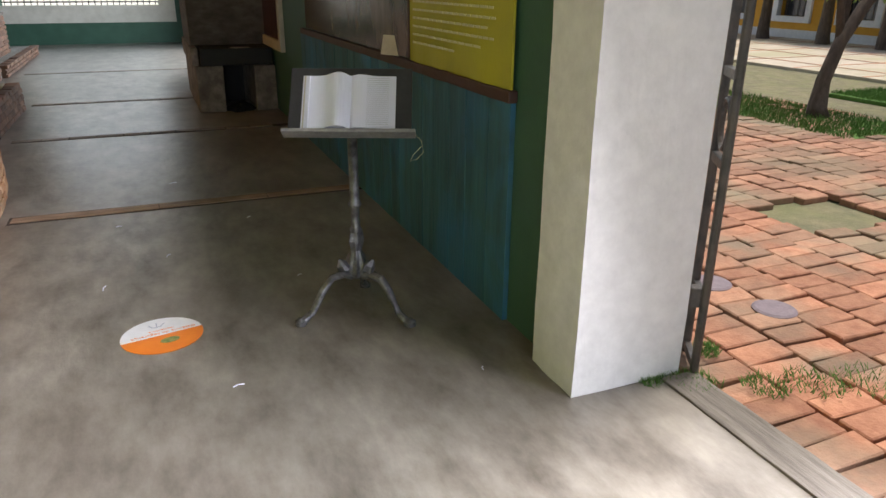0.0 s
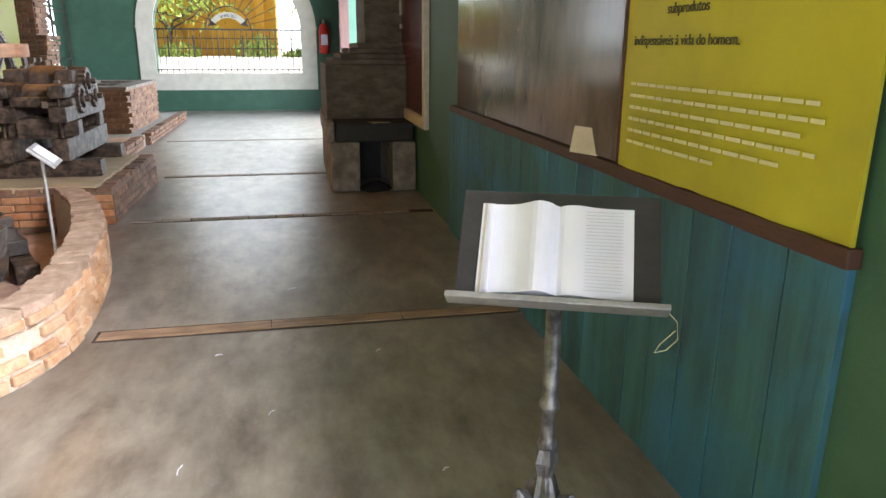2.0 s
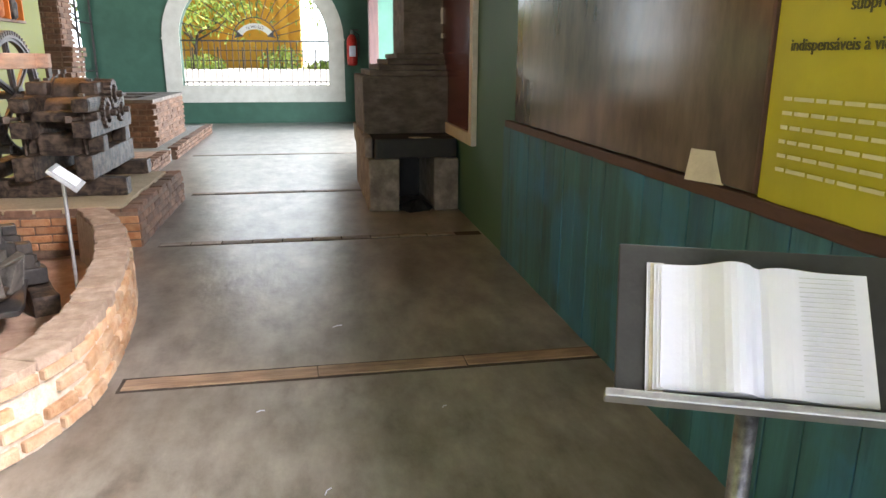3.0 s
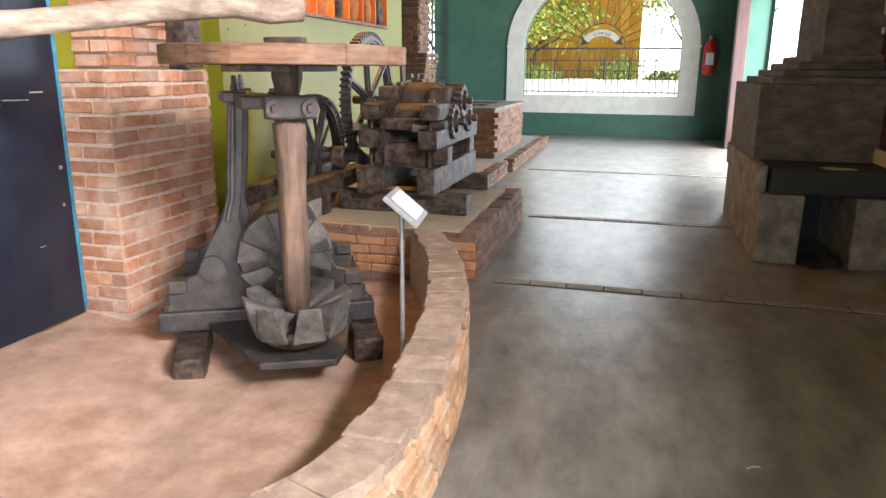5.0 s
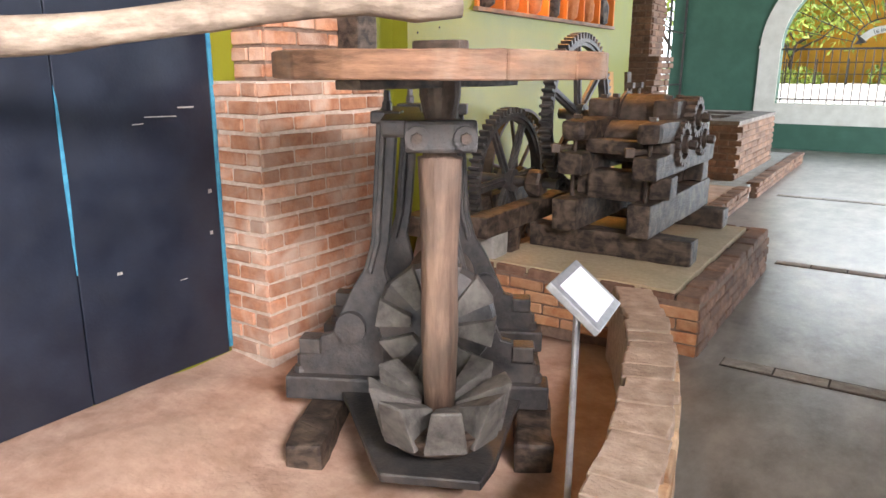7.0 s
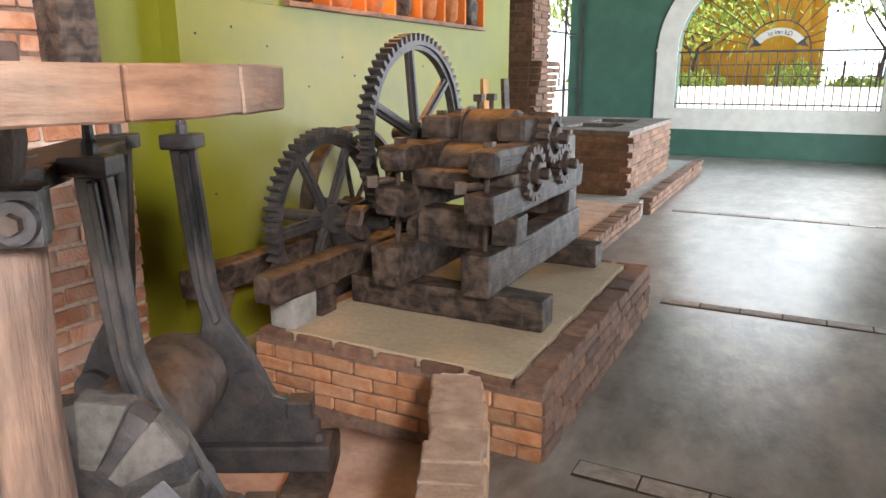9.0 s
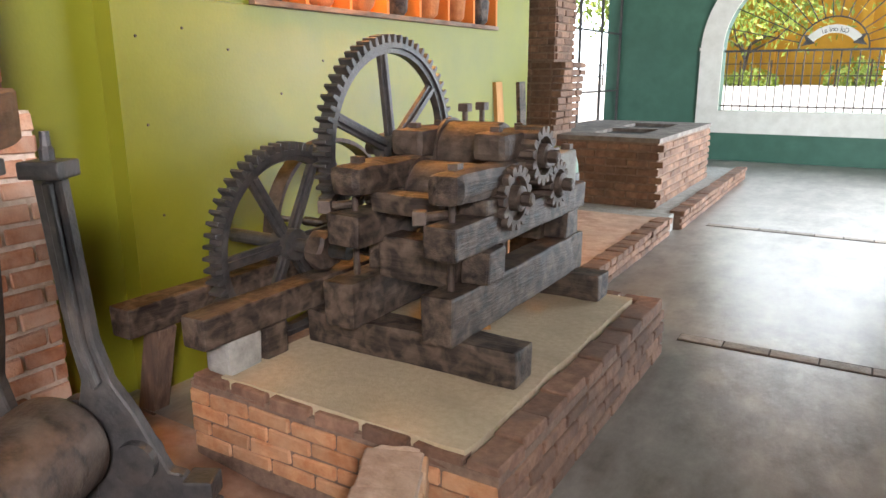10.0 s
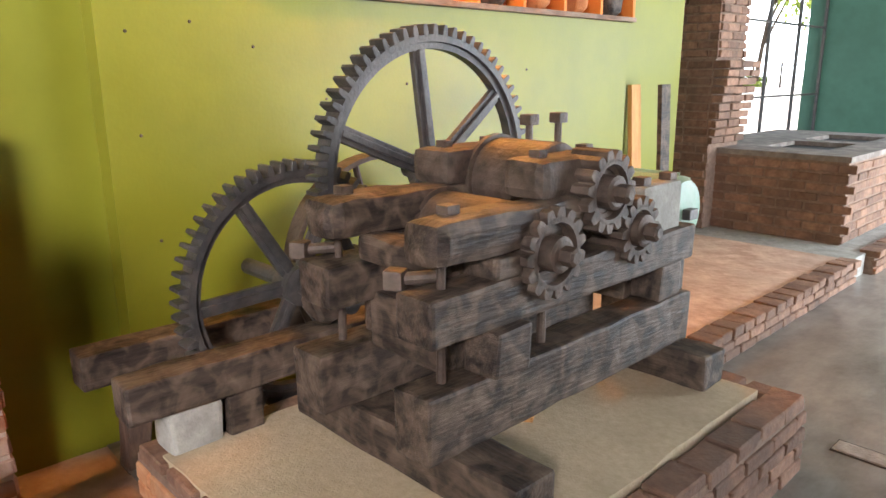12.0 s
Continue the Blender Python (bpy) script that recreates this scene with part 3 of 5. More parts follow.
for z in (0.05, 1.30, 2.40, 3.35):
    part("bar", box(-5.135, -5.105, 16.3, 20.85, z, z + 0.03), M_IRON, gd)

# ---- brickwork ----


def brick_mesh(name, l, h, d, material, seed, worn=0.006):
    b = box(-l / 2, l / 2, -d, 0, -h / 2, h / 2)
    bmesh.ops.bevel(b, geom=b.edges[:], offset=0.006, segments=1, affect="EDGES")
    jitter(b, worn, 14, seed)
    ob = link(name, b, material)
    me = ob.data
    bpy.data.objects.remove(ob)
    return me


MESHES = {}


def face_bricks(parent, origin, u, n, length, height, material, l=0.23, h=0.062, d=0.05, joint=0.016, rag=0.006, curve=None, skip=0.0):
    """Running-bond bricks laid on a face: origin at its lower start, u along it, n out of it."""
    key = (material.name, l, h, d)
    if key not in MESHES:
        MESHES[key] = [brick_mesh("brick", l, h, d, material, 7.3 * k) for k in range(4)]
    u, n = Vector(u).normalized(), Vector(n).normalized()
    rowsn = max(1, round(height / (h + joint)))
    rh = height / rowsn
    for r in range(rowsn):
        x = -(l / 2) * (r % 2) + random.uniform(-0.01, 0.01)
        while x < length - 0.02:
            a, b = max(0, x), min(length, x + l)
            if b - a > 0.035 and random.random() >= skip:
                mid = (a + b) / 2
                o = new("brick", random.choice(MESHES[key]))
                o.parent = parent
                if curve:
                    p, nn = curve(mid)
                    uu = Vector((-nn.y, nn.x, 0))
                else:
                    p, nn, uu = Vector(origin) + u * mid, n, u
                p = p + Vector((0, 0, rh * (r + 0.5))) + nn * random.uniform(0, rag)
                m = Matrix((uu, -nn, Vector((0, 0, 1)))).transposed()
                if m.determinant() < 0:
                    m = Matrix((-uu, -nn, Vector((0, 0, 1)))).transposed()
                s = Vector(((b - a) / l, 1, min(1.0, (rh - joint * 0.7) / h) * random.uniform(0.93, 1.02)))
                # the mesh lies from -d to 0 along its y: its face at -d points out
                o.matrix_basis = Matrix.Translation(p + nn * 0.0) @ m.to_4x4() @ pose(0, 0, 0, random.uniform(-1, 1), random.uniform(-1.2, 1.2), 0) @ Matrix.Diagonal((*s, 1)) @ Matrix.Translation((0, d - 0.012, 0))
            x += l + joint


# pilaster at the back of the pit
pil = thing("brick_pilaster", "red brick pilaster with pale smeared mortar", "pilaster", kind="structure")
part("core", box(XL, -3.455, 6.90, 7.94, -0.2, 1.53), M_MORTAR, pil)
face_bricks(pil, (-3.455, 6.90, 0.0), (0, 1, 0), (1, 0, 0), 1.04, 1.53, M_BRICK, h=0.07, joint=0.018)
face_bricks(pil, (-3.80, 6.90, 0.0), (1, 0, 0), (0, -1, 0), 0.345, 1.53, M_BRICK, h=0.07, joint=0.018)
face_bricks(pil, (-3.455, 7.94, 0.0), (-1, 0, 0), (0, 1, 0), 0.345, 1.53, M_BRICK, h=0.07, joint=0.018)
part("upper_core", box(XL, -3.55, 7.06, 7.9, 1.531, TOP), M_MORTARD, pil)
face_bricks(pil, (-3.55, 7.06, 1.54), (0, 1, 0), (1, 0, 0), 0.84, 1.3, M_BRICK, h=0.07, joint=0.018)
face_bricks(pil, (-3.80, 7.06, 1.54), (1, 0, 0), (0, -1, 0), 0.25, 1.3, M_BRICK, h=0.07, joint=0.018)
post = thing("timber_post", "weathered grey timber post with bolts", "post")
part("shaft", rough_box(-3.54, -3.38, 7.62, 7.80, 1.545, TOP, 0.012, 0.008, 4), M_TIMBER, post)

# curved pit wall
rw = thing("curved_pit_wall", "low curved wall of pale worn bricks round the pit", "wall", kind="structure")
RH = 0.40
arc = [Vector((ring_x(y), y, 0)) for y in [3.62 + 0.0515 * i for i in range(91)]]
lens = [0.0]
for p, q in zip(arc, arc[1:]):
    lens.append(lens[-1] + (q - p).length)


def on_ring(s):
    for i in range(len(lens) - 1):
        if s <= lens[i + 1]:
            break
    t = (s - lens[i]) / (lens[i + 1] - lens[i])
    d = (arc[i + 1] - arc[i]).normalized()
    return arc[i].lerp(arc[i + 1], t), Vector((d.y, -d.x, 0))


core = bmesh.new()
prev = None
for k in range(221):
    s = lens[-1] * k / 220
    p, nn = on_ring(s)
    h = RH - 0.036 + 0.03 * noise.noise(Vector((s * 2.3, 0, 0)))
    w = 0.20 + 0.03 * noise.noise(Vector((s * 4, 5, 0)))
    prof = [(-0.012, -0.02), (-0.014, h - 0.03)]
    prof += [(-0.012 - (w - 0.012) * f, h - 0.012 * abs(2 * f - 1) ** 3 + 0.022 * noise.noise(Vector((s * 13, f * 4, 7))) + 0.010 * noise.noise(Vector((s * 34, f * 9, 2)))) for f in (0.02, 0.25, 0.5, 0.75, 0.98)]
    prof += [(-(w + 0.005), h - 0.04), (-(w + 0.03), -0.3)]
    cur = [core.verts.new(p + nn * (d + 0.008 * noise.noise(Vector((s * 17, z * 20, 1)))) + Vector((0, 0, z))) for d, z in prof]
    if prev:
        for i in range(len(cur)):
            core.faces.new((prev[i], prev[(i + 1) % len(cur)], cur[(i + 1) % len(cur)], cur[i]))
    else:
        core.faces.new(cur)
    prev = cur
core.faces.new(prev)
part("core", core, M_MORTAR, rw)
face_bricks(rw, (0, 0, 0), (0, 1, 0), (1, 0, 0), lens[-1], RH - 0.04, M_BRICKY, l=0.19, h=0.056, joint=0.03, rag=0.005, curve=on_ring, skip=0.03)
cap_l = 0.115
for k in range(int(lens[-1] / cap_l)):
    p, nn = on_ring((k + 0.5) * cap_l)
    key = "cap"
    if key not in MESHES:
        MESHES[key] = [brick_mesh("brick", 0.121, 0.055, 0.205, M_CAP, 3.1 * q, 0.013) for q in range(4)]
    o = new("brick", random.choice(MESHES[key]))
    o.parent = rw
    z = RH - 0.036 + 0.03 * noise.noise(Vector(((k + 0.5) * cap_l * 2.3, 0, 0))) + random.uniform(-0.006, 0.006)
    a = math.degrees(math.atan2(nn.y, nn.x)) + 90
    o.matrix_basis = Matrix.Translation(p + nn * random.uniform(-0.02, 0.006) + Vector((0, 0, z))) @ pose(0, 0, 0, random.uniform(-2, 2), random.uniform(-2, 2), a + random.uniform(-3, 3)) @ Matrix.Translation((0, 0.2, 0))

# platform under the mill
PX0, PX1, PY0, PY1, PZ = -3.05, -1.49, 8.27, 10.45, 0.35
pf = thing("mill_platform", "brick platform with a sandy cement bed under the mill", "platform", kind="structure")
part("core", box(PX0, PX1, PY0, PY1, -0.3, PZ - 0.03), M_MORTARD, pf)
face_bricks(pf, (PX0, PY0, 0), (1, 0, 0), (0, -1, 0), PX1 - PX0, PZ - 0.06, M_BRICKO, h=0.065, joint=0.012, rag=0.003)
# right side laid in darker brick: shade of the unlit face, with soot
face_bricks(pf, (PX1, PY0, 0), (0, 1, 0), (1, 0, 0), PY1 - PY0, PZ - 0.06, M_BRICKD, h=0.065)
bed = bmesh.new()
bmesh.ops.create_grid(bed, x_segments=30, y_segments=40, size=0.5)
moved(bed, Matrix.Translation((-2.26, 9.31, 0.368)) @ Matrix.Diagonal((1.24, 2.02, 1, 1)))
for v in bed.verts:
    v.co += Vector((0.012 * noise.noise(v.co * 6), 0.012 * noise.noise(v.co * 6 + Vector((4, 4, 4))), 0.006 * noise.noise(v.co * 3)))
ex = bmesh.ops.extrude_face_region(bed, geom=bed.faces[:])
bmesh.ops.translate(bed, vec=(0, 0, -0.06), verts=[v for v in ex["geom"] if isinstance(v, bmesh.types.BMVert)])
part("cement_bed", bed, M_SAND, pf, "sandy cement bed")


def coping(parent, p0, p1, width, z, material, l=0.22, thick=0.06):
    p0, p1 = Vector(p0), Vector(p1)
    n = max(1, round((p1 - p0).length / l))
    key = ("coping", material.name, l, width)
    if key not in MESHES:
        MESHES[key] = [brick_mesh("brick", l - 0.012, thick, width, material, 5.7 * q) for q in range(4)]
    a = math.degrees(math.atan2((p1 - p0).y, (p1 - p0).x))
    for k in range(n):
        o = new("brick", random.choice(MESHES[key]))
        o.parent = parent
        p = p0.lerp(p1, (k + 0.5) / n)
        o.matrix_basis = pose(p.x, p.y, z + random.uniform(-0.005, 0.006), random.uniform(-1.5, 1.5), random.uniform(-1.5, 1.5), a + random.uniform(-1.5, 1.5)) @ Matrix.Translation((0, random.uniform(-0.008, 0.008) + width, 0))


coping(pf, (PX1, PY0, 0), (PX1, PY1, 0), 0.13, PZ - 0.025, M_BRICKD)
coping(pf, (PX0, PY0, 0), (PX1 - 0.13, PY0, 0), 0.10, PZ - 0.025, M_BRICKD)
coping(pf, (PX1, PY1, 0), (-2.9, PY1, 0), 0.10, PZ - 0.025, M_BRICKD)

# low plinths, furnace and chimney
pl = thing("furnace_plinth", "low plinth with a red cement top and worn brick kerb", "plinth", kind="structure")
part("top", box(-3.80, -2.25, 10.46, 13.7, 0.0, 0.185), M_DIRT, pl)
part("rear_top", box(-5.1, -2.27, 13.701, 18.3, 0.0, 0.182), M_GREYB, pl)
for x, y0, y1 in ((-2.2, 10.47, 13.68), (-2.16, 14.05, 18.35)):
    face_bricks(pl, (x - 0.03, y0, 0), (0, 1, 0), (1, 0, 0), y1 - y0, 0.13, M_BRICKD, l=0.2, h=0.055)
    part("kerb_core", box(x - 0.2, x - 0.04, y0, y1, 0, 0.15), M_MORTARD, pl)
    coping(pl, (x, y0, 0), (x, y1, 0), 0.16, 0.175, M_BRICKD, l=0.15)
FX, FY0, FY1, FZ = -2.50, 14.15, 16.95, 0.965
fu = thing("furnace", "brick boiling furnace with open pot holes in its top", "furnace")
part("core", box(-4.2, FX - 0.02, FY0 + 0.02, FY1, 0.18, FZ - 0.05), M_MORTARD, fu)
face_bricks(fu, (FX - 0.02, FY0 + 0.01, 0.185), (0, 1, 0), (1, 0, 0), FY1 - FY0, FZ - 0.25, M_BRICKD, h=0.07, rag=0.012)
face_bricks(fu, (-4.2, FY0 + 0.02, 0.185), (1, 0, 0), (0, -1, 0), 1.75, FZ - 0.25, M_BRICKD, h=0.07)
top = None
for q in ((-4.2, FX, FY0, 14.65), (-4.2, FX, 15.45, 15.7), (-4.2, FX, 16.5, FY1), (-4.2, -3.45, 14.65, 15.45), (-2.85, FX, 14.65, 15.45), (-4.2, -3.45, 15.7, 16.5), (-2.85, FX, 15.7, 16.5)):
    top = box(*q, FZ - 0.05, FZ, bm=top)
part("top_slab", top, M_STOVELEG, fu)
for y in (14.65, 15.7):
    part("pot_hole", box(-3.45, -2.85, y, y + 0.8, FZ - 0.049, FZ - 0.045), M_SOOT, fu)
ch = thing("chimney", "tall stepped brick chimney over the furnace", "chimney")
CY0, CY1 = 13.95, 14.62
part("core", box(-4.45, -3.70, CY0 + 0.02, FY0 + 0.019, 0.186, 0.965), M_MORTARD, ch)
part("middle_core", box(-4.45, -3.70, CY0 + 0.02, CY1 - 0.02, 0.966, 1.8), M_MORTARD, ch)
face_bricks(ch, (-4.45, CY0 + 0.02, 0.19), (1, 0, 0), (0, -1, 0), 0.75, 0.81, M_BRICKD, h=0.066)
part("upper_core", box(-4.28, -3.71, CY0 + 0.07, CY1 - 0.05, 1.8, TOP), M_MORTARD, ch)
zc = 1.005
for k in range(10):
    x1 = -3.68 + 0.013 * k
    face_bricks(ch, (x1, CY0, zc), (0, 1, 0), (1, 0, 0), CY1 - CY0, 0.078, M_BRICKD, h=0.066, rag=0.02)
    face_bricks(ch, (-4.45, CY0 + 0.02, zc), (1, 0, 0), (0, -1, 0), x1 + 4.45, 0.078, M_BRICKD, h=0.066)
    zc += 0.0785
face_bricks(ch, (-3.70, CY0 + 0.06, 1.81), (0, 1, 0), (1, 0, 0), 0.55, 1.2, M_BRICKD, h=0.066, rag=0.02)
face_bricks(ch, (-4.28, CY0 + 0.06, 1.81), (1, 0, 0), (0, -1, 0), 0.58, 1.2, M_BRICKD, h=0.066)
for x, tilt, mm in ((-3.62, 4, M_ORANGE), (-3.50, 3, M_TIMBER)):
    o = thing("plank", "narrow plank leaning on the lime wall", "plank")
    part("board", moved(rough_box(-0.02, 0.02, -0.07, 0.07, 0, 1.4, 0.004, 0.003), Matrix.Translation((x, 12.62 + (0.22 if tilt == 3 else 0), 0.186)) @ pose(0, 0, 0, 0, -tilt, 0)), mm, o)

# ---- masonry stove by the right wall ----
st = thing("masonry_stove", "smoke-darkened masonry stove with stepped hood and chimney", "stove")
for x0, x1 in ((0.62, 0.95), (1.34, 1.61)):
    part("leg", rough_box(x0, x1, 9.4, 11.6, 0, 0.575, 0.02, 0.012, x0), M_STOVELEG, st)
part("iron_plate", rough_box(0.69, 1.60, 9.44, 11.55, 0.576, 0.79, 0.03, 0.014, 4), M_SOOT, st, "soot-black iron firebox")
part("side_curb", rough_box(0.59, 0.68, 9.50, 11.6, 0.576, 0.80, 0.02, 0.01, 2), M_STOVELEG, st)
part("body", rough_box(0.62, 1.61, 9.98, 11.6, 0.791, 1.44, 0.015, 0.008, 6), M_STONE, st)
for k in range(4):
    part("step", rough_box(0.70 + 0.11 * k, 1.61, 10.0 + 0.07 * k, 11.5, 1.441 + 0.062 * k, 1.50 + 0.062 * k, 0.01, 0.004, k), M_STONE, st)
part("flue", rough_box(1.13, 1.61, 10.30, 11.4, 1.69, TOP, 0.01, 0.006, 9), M_STONE, st)
part("ash", jitter(turned([(0.20, 0), (0.15, 0.05), (0.05, 0.10)], 16, jag=0.5), 0.02, 9), M_SOOT, st).matrix_basis = pose(1.14, 9.55, 0.0)
part("firebox_back", box(0.93, 1.30, 10.3, 10.35, 0, 0.585), M_SOOT, st)
note = thing("paper_note", "small cream paper note lying on the stove", "paper")
part("sheet", moved(box(-0.11, 0.11, -0.08, 0.08, 0, 0.004), pose(1.2, 9.56, 0.79, 0, 0, 20)), M_FRAMEW, note)
ext = thing("fire_extinguisher", "red fire extinguisher hung on the green wall", "fire extinguisher")
part("cylinder", turned([(0.02, 0), (0.075, 0.01), (0.08, 0.04), (0.08, 0.33), (0.05, 0.39), (0.025, 0.41)], 20), M_RED, ext, smooth=True)
part("valve", turned([(0.025, 0.41), (0.025, 0.44), (0.015, 0.47)], 12), M_STEEL, ext)
part("lever", box(-0.02, 0.10, -0.012, 0.012, 0.455, 0.475, 0.004), M_IRON, ext)
part("hose", tube([(0.02, 0, 0.44), (0.10, 0, 0.40), (0.11, 0, 0.25), (0.10, 0, 0.12)], [0.012] * 4, 8), M_IRON, ext)
part("label", box(-0.05, 0.05, -0.086, -0.078, 0.12, 0.26), M_PAPER, ext, "pale printed label")
ext.matrix_world = pose(1.12, YE - 0.16, 1.45) @ Matrix.Diagonal((1.7, 1.7, 1.9, 1))

# ---- the cane mill ----


def gear_wheel(parent, R, width, teeth, tooth, spokes, rim, hub_r, material, twist=0.0, fat=1.0):
    """Parts of a spoked gear with its axle along x, centred on the parent: rim, each tooth, each spoke, hub."""
    ri, ro = R - tooth - rim, R - tooth
    b = bmesh.new()
    n = 72
    prof = [(ri, -width * 0.28), (ri + rim * 0.45, -width * 0.32), (ri + rim * 0.5, -width / 2), (ro, -width / 2), (ro, width / 2), (ri + rim * 0.5, width / 2), (ri + rim * 0.45, width * 0.32), (ri, width * 0.28)]
    rings = []
    for i in range(n):
        a = 2 * math.pi * i / n
        rings.append([b.verts.new((x, r * math.cos(a), r * math.sin(a))) for r, x in prof])
    for i in range(n):
        p, q = rings[i], rings[(i + 1) % n]
        for k in range(len(prof)):
            b.faces.new((p[k], p[(k + 1) % len(prof)], q[(k + 1) % len(prof)], q[k]))
    rim_ob = part("rim", b, material, parent, smooth=False)
    pitch = 2 * math.pi * ro / teeth
    t = prism([(-pitch * 0.27 * fat, -0.01), (pitch * 0.27 * fat, -0.01), (pitch * 0.24 * fat, tooth * 0.5), (pitch * 0.15 * fat, tooth), (-pitch * 0.15 * fat, tooth), (-pitch * 0.24 * fat, tooth * 0.5)], width, Matrix.Translation((0, -width / 2, 0)), 0.002)
    moved(t, pose(0, 0, 0, 0, 0, 90))
    tm = link("tooth", t, material)
    me = tm.data
    bpy.data.objects.remove(tm)
    for i in range(teeth):
        a = 2 * math.pi * i / teeth
        o = new("tooth", me)
        o.parent = parent
        o.matrix_basis = pose(0, 0, 0, -math.degrees(a)) @ Matrix.Translation((0, 0, ro))
    if spokes:
        s = None
        s = box(-width * 0.16, width * 0.16, -0.028, 0.028, hub_r * 0.8, ri + 0.004, 0.004)
        s = join(s, box(-width * 0.34, width * 0.34, -0.011, 0.011, hub_r * 0.8, ri + 0.002, 0.004))
        for v in s.verts:
            v.co.y *= 1.25 - 0.45 * (v.co.z - hub_r) / (ri - hub_r)
            if v.co.z > ri - 0.03:
                v.co.y *= 1.5
        so = link("spoke", s, material)
        sme = so.data
        bpy.data.objects.remove(so)
        for i in range(spokes):
            o = new("spoke", sme)
            o.parent = parent
            o.matrix_basis = pose(0, 0, 0, twist + 360 * i / spokes)
        part("hub", turned([(hub_r * 0.7, -width * 0.75), (hub_r, -width * 0.7), (hub_r, width * 0.7), (hub_r * 0.7, width * 0.75)], 24, "x"), material, parent)
    else:
        part("web", turned([(ri + 0.003, -width * 0.2), (ri + 0.003, width * 0.2)], 32, "x"), material, parent)
        part("boss", turned([(hub_r, -width * 0.2), (hub_r, width * 0.62), (hub_r * 0.8, width * 0.66)], 20, "x"), material, parent)
        part("axle_end", turned([(hub_r * 0.55, width * 0.6), (hub_r * 0.55, width * 0.95), (hub_r * 0.35, width * 1.0)], 6, "x"), M_IRONR, parent)
    return rim_ob


MG = "cane mill"
for nm, lab, x, y, z, R, w, nt, tooth, tw in (("gear_wheel", "large spoked cast-iron gear wheel on the mill", -2.80, 9.525, 1.265, 0.605, 0.085, 66, 0.042, 8), ("gear_wheel", "spoked cast-iron gear wheel low behind the mill beams", -3.13, 9.03, 0.79, 0.54, 0.085, 58, 0.042, 32)):
    g = thing(nm, lab, "gear wheel", group="gear wheels")
    gear_wheel(g, R, w, nt, tooth, 6, 0.055, 0.085, M_IRON, tw)
    g.matrix_world = pose(x, y, z)
fw = thing("flywheel", "plain flat-rimmed belt wheel lit orange behind the gears", "flywheel")
b = bmesh.new()
for i in range(48):
    a = 2 * math.pi * i / 48
    for r, x in ((0.52, -0.05), (0.545, -0.05), (0.545, 0.05), (0.52, 0.05)):
        b.verts.new((x, r * math.cos(a), r * math.sin(a)))
b.verts.ensure_lookup_table()
for i in range(48):
    for k in range(4):
        j = (i + 1) % 48
        b.faces.new((b.verts[4 * i + k], b.verts[4 * i + (k + 1) % 4], b.verts[4 * j + (k + 1) % 4], b.verts[4 * j + k]))
part("rim", b, M_IRONR, fw)
for i in range(6):
    part("spoke", moved(rod((0, 0, 0.05), (0, 0, 0.525), 0.017, 8), pose(0, 0, 0, 60 * i + 15)), M_IRONR, fw)
part("hub", turned([(0.06, -0.07), (0.06, 0.07)], 16, "x"), M_IRONR, fw)
fw.matrix_world = pose(-3.40, 9.70, 0.74)
ax = thing("mill_axle", "dark iron axle through the gear wheels", "axle")
part("upper_shaft", rod((-2.95, 9.525, 1.265), (-2.45, 9.49, 1.265), 0.04, 14), M_IRON, ax)
part("lower_shaft", rod((-3.55, 9.03, 0.79), (-2.72, 9.03, 0.79), 0.038, 14), M_IRON, ax)
part("fly_shaft", rod((-3.62, 9.70, 0.74), (-3.15, 9.70, 0.74), 0.03, 14), M_IRON, ax)
part("pinion", moved(turned([(0.085, 0), (0.10, 0.02), (0.10, 0.10), (0.085, 0.12)], 14, "x", 0.25), Matrix.Translation((-2.95, 9.03, 0.79))), M_IRONR, ax)


def timber(name, label, q, m=M_TIMBER, seed=0.0, bevel=0.014):
    o = thing(name, label, "timber beam", group="mill frame timbers")
    part("beam", rough_box(*q, bevel, 0.008, seed), m, o)
    return o


def bolt(p, r=0.011, length=0.09, axis="z", top=True):
    o = thing("bolt", "rusty square-headed bolt in the mill frame", "bolt", group="mill bolts")
    part("shank", turned([(r, -length), (r, 0.005)], 10, axis), M_IRONR, o)
    s = r * 1.9
    h = r * 2.2
    part("head", box(*((-s, s, -s, s, 0, h) if axis == "z" else (0, h, -s, s, -s, s) if axis == "x" else (-s, s, -h, 0, -s, s)), 0.003), M_IRONR, o)
    part("washer", turned([(r * 2.4, -0.003), (r * 2.4, 0.003)], 14, axis), M_IRONR, o)
    o.matrix_world = pose(*p)
    return o


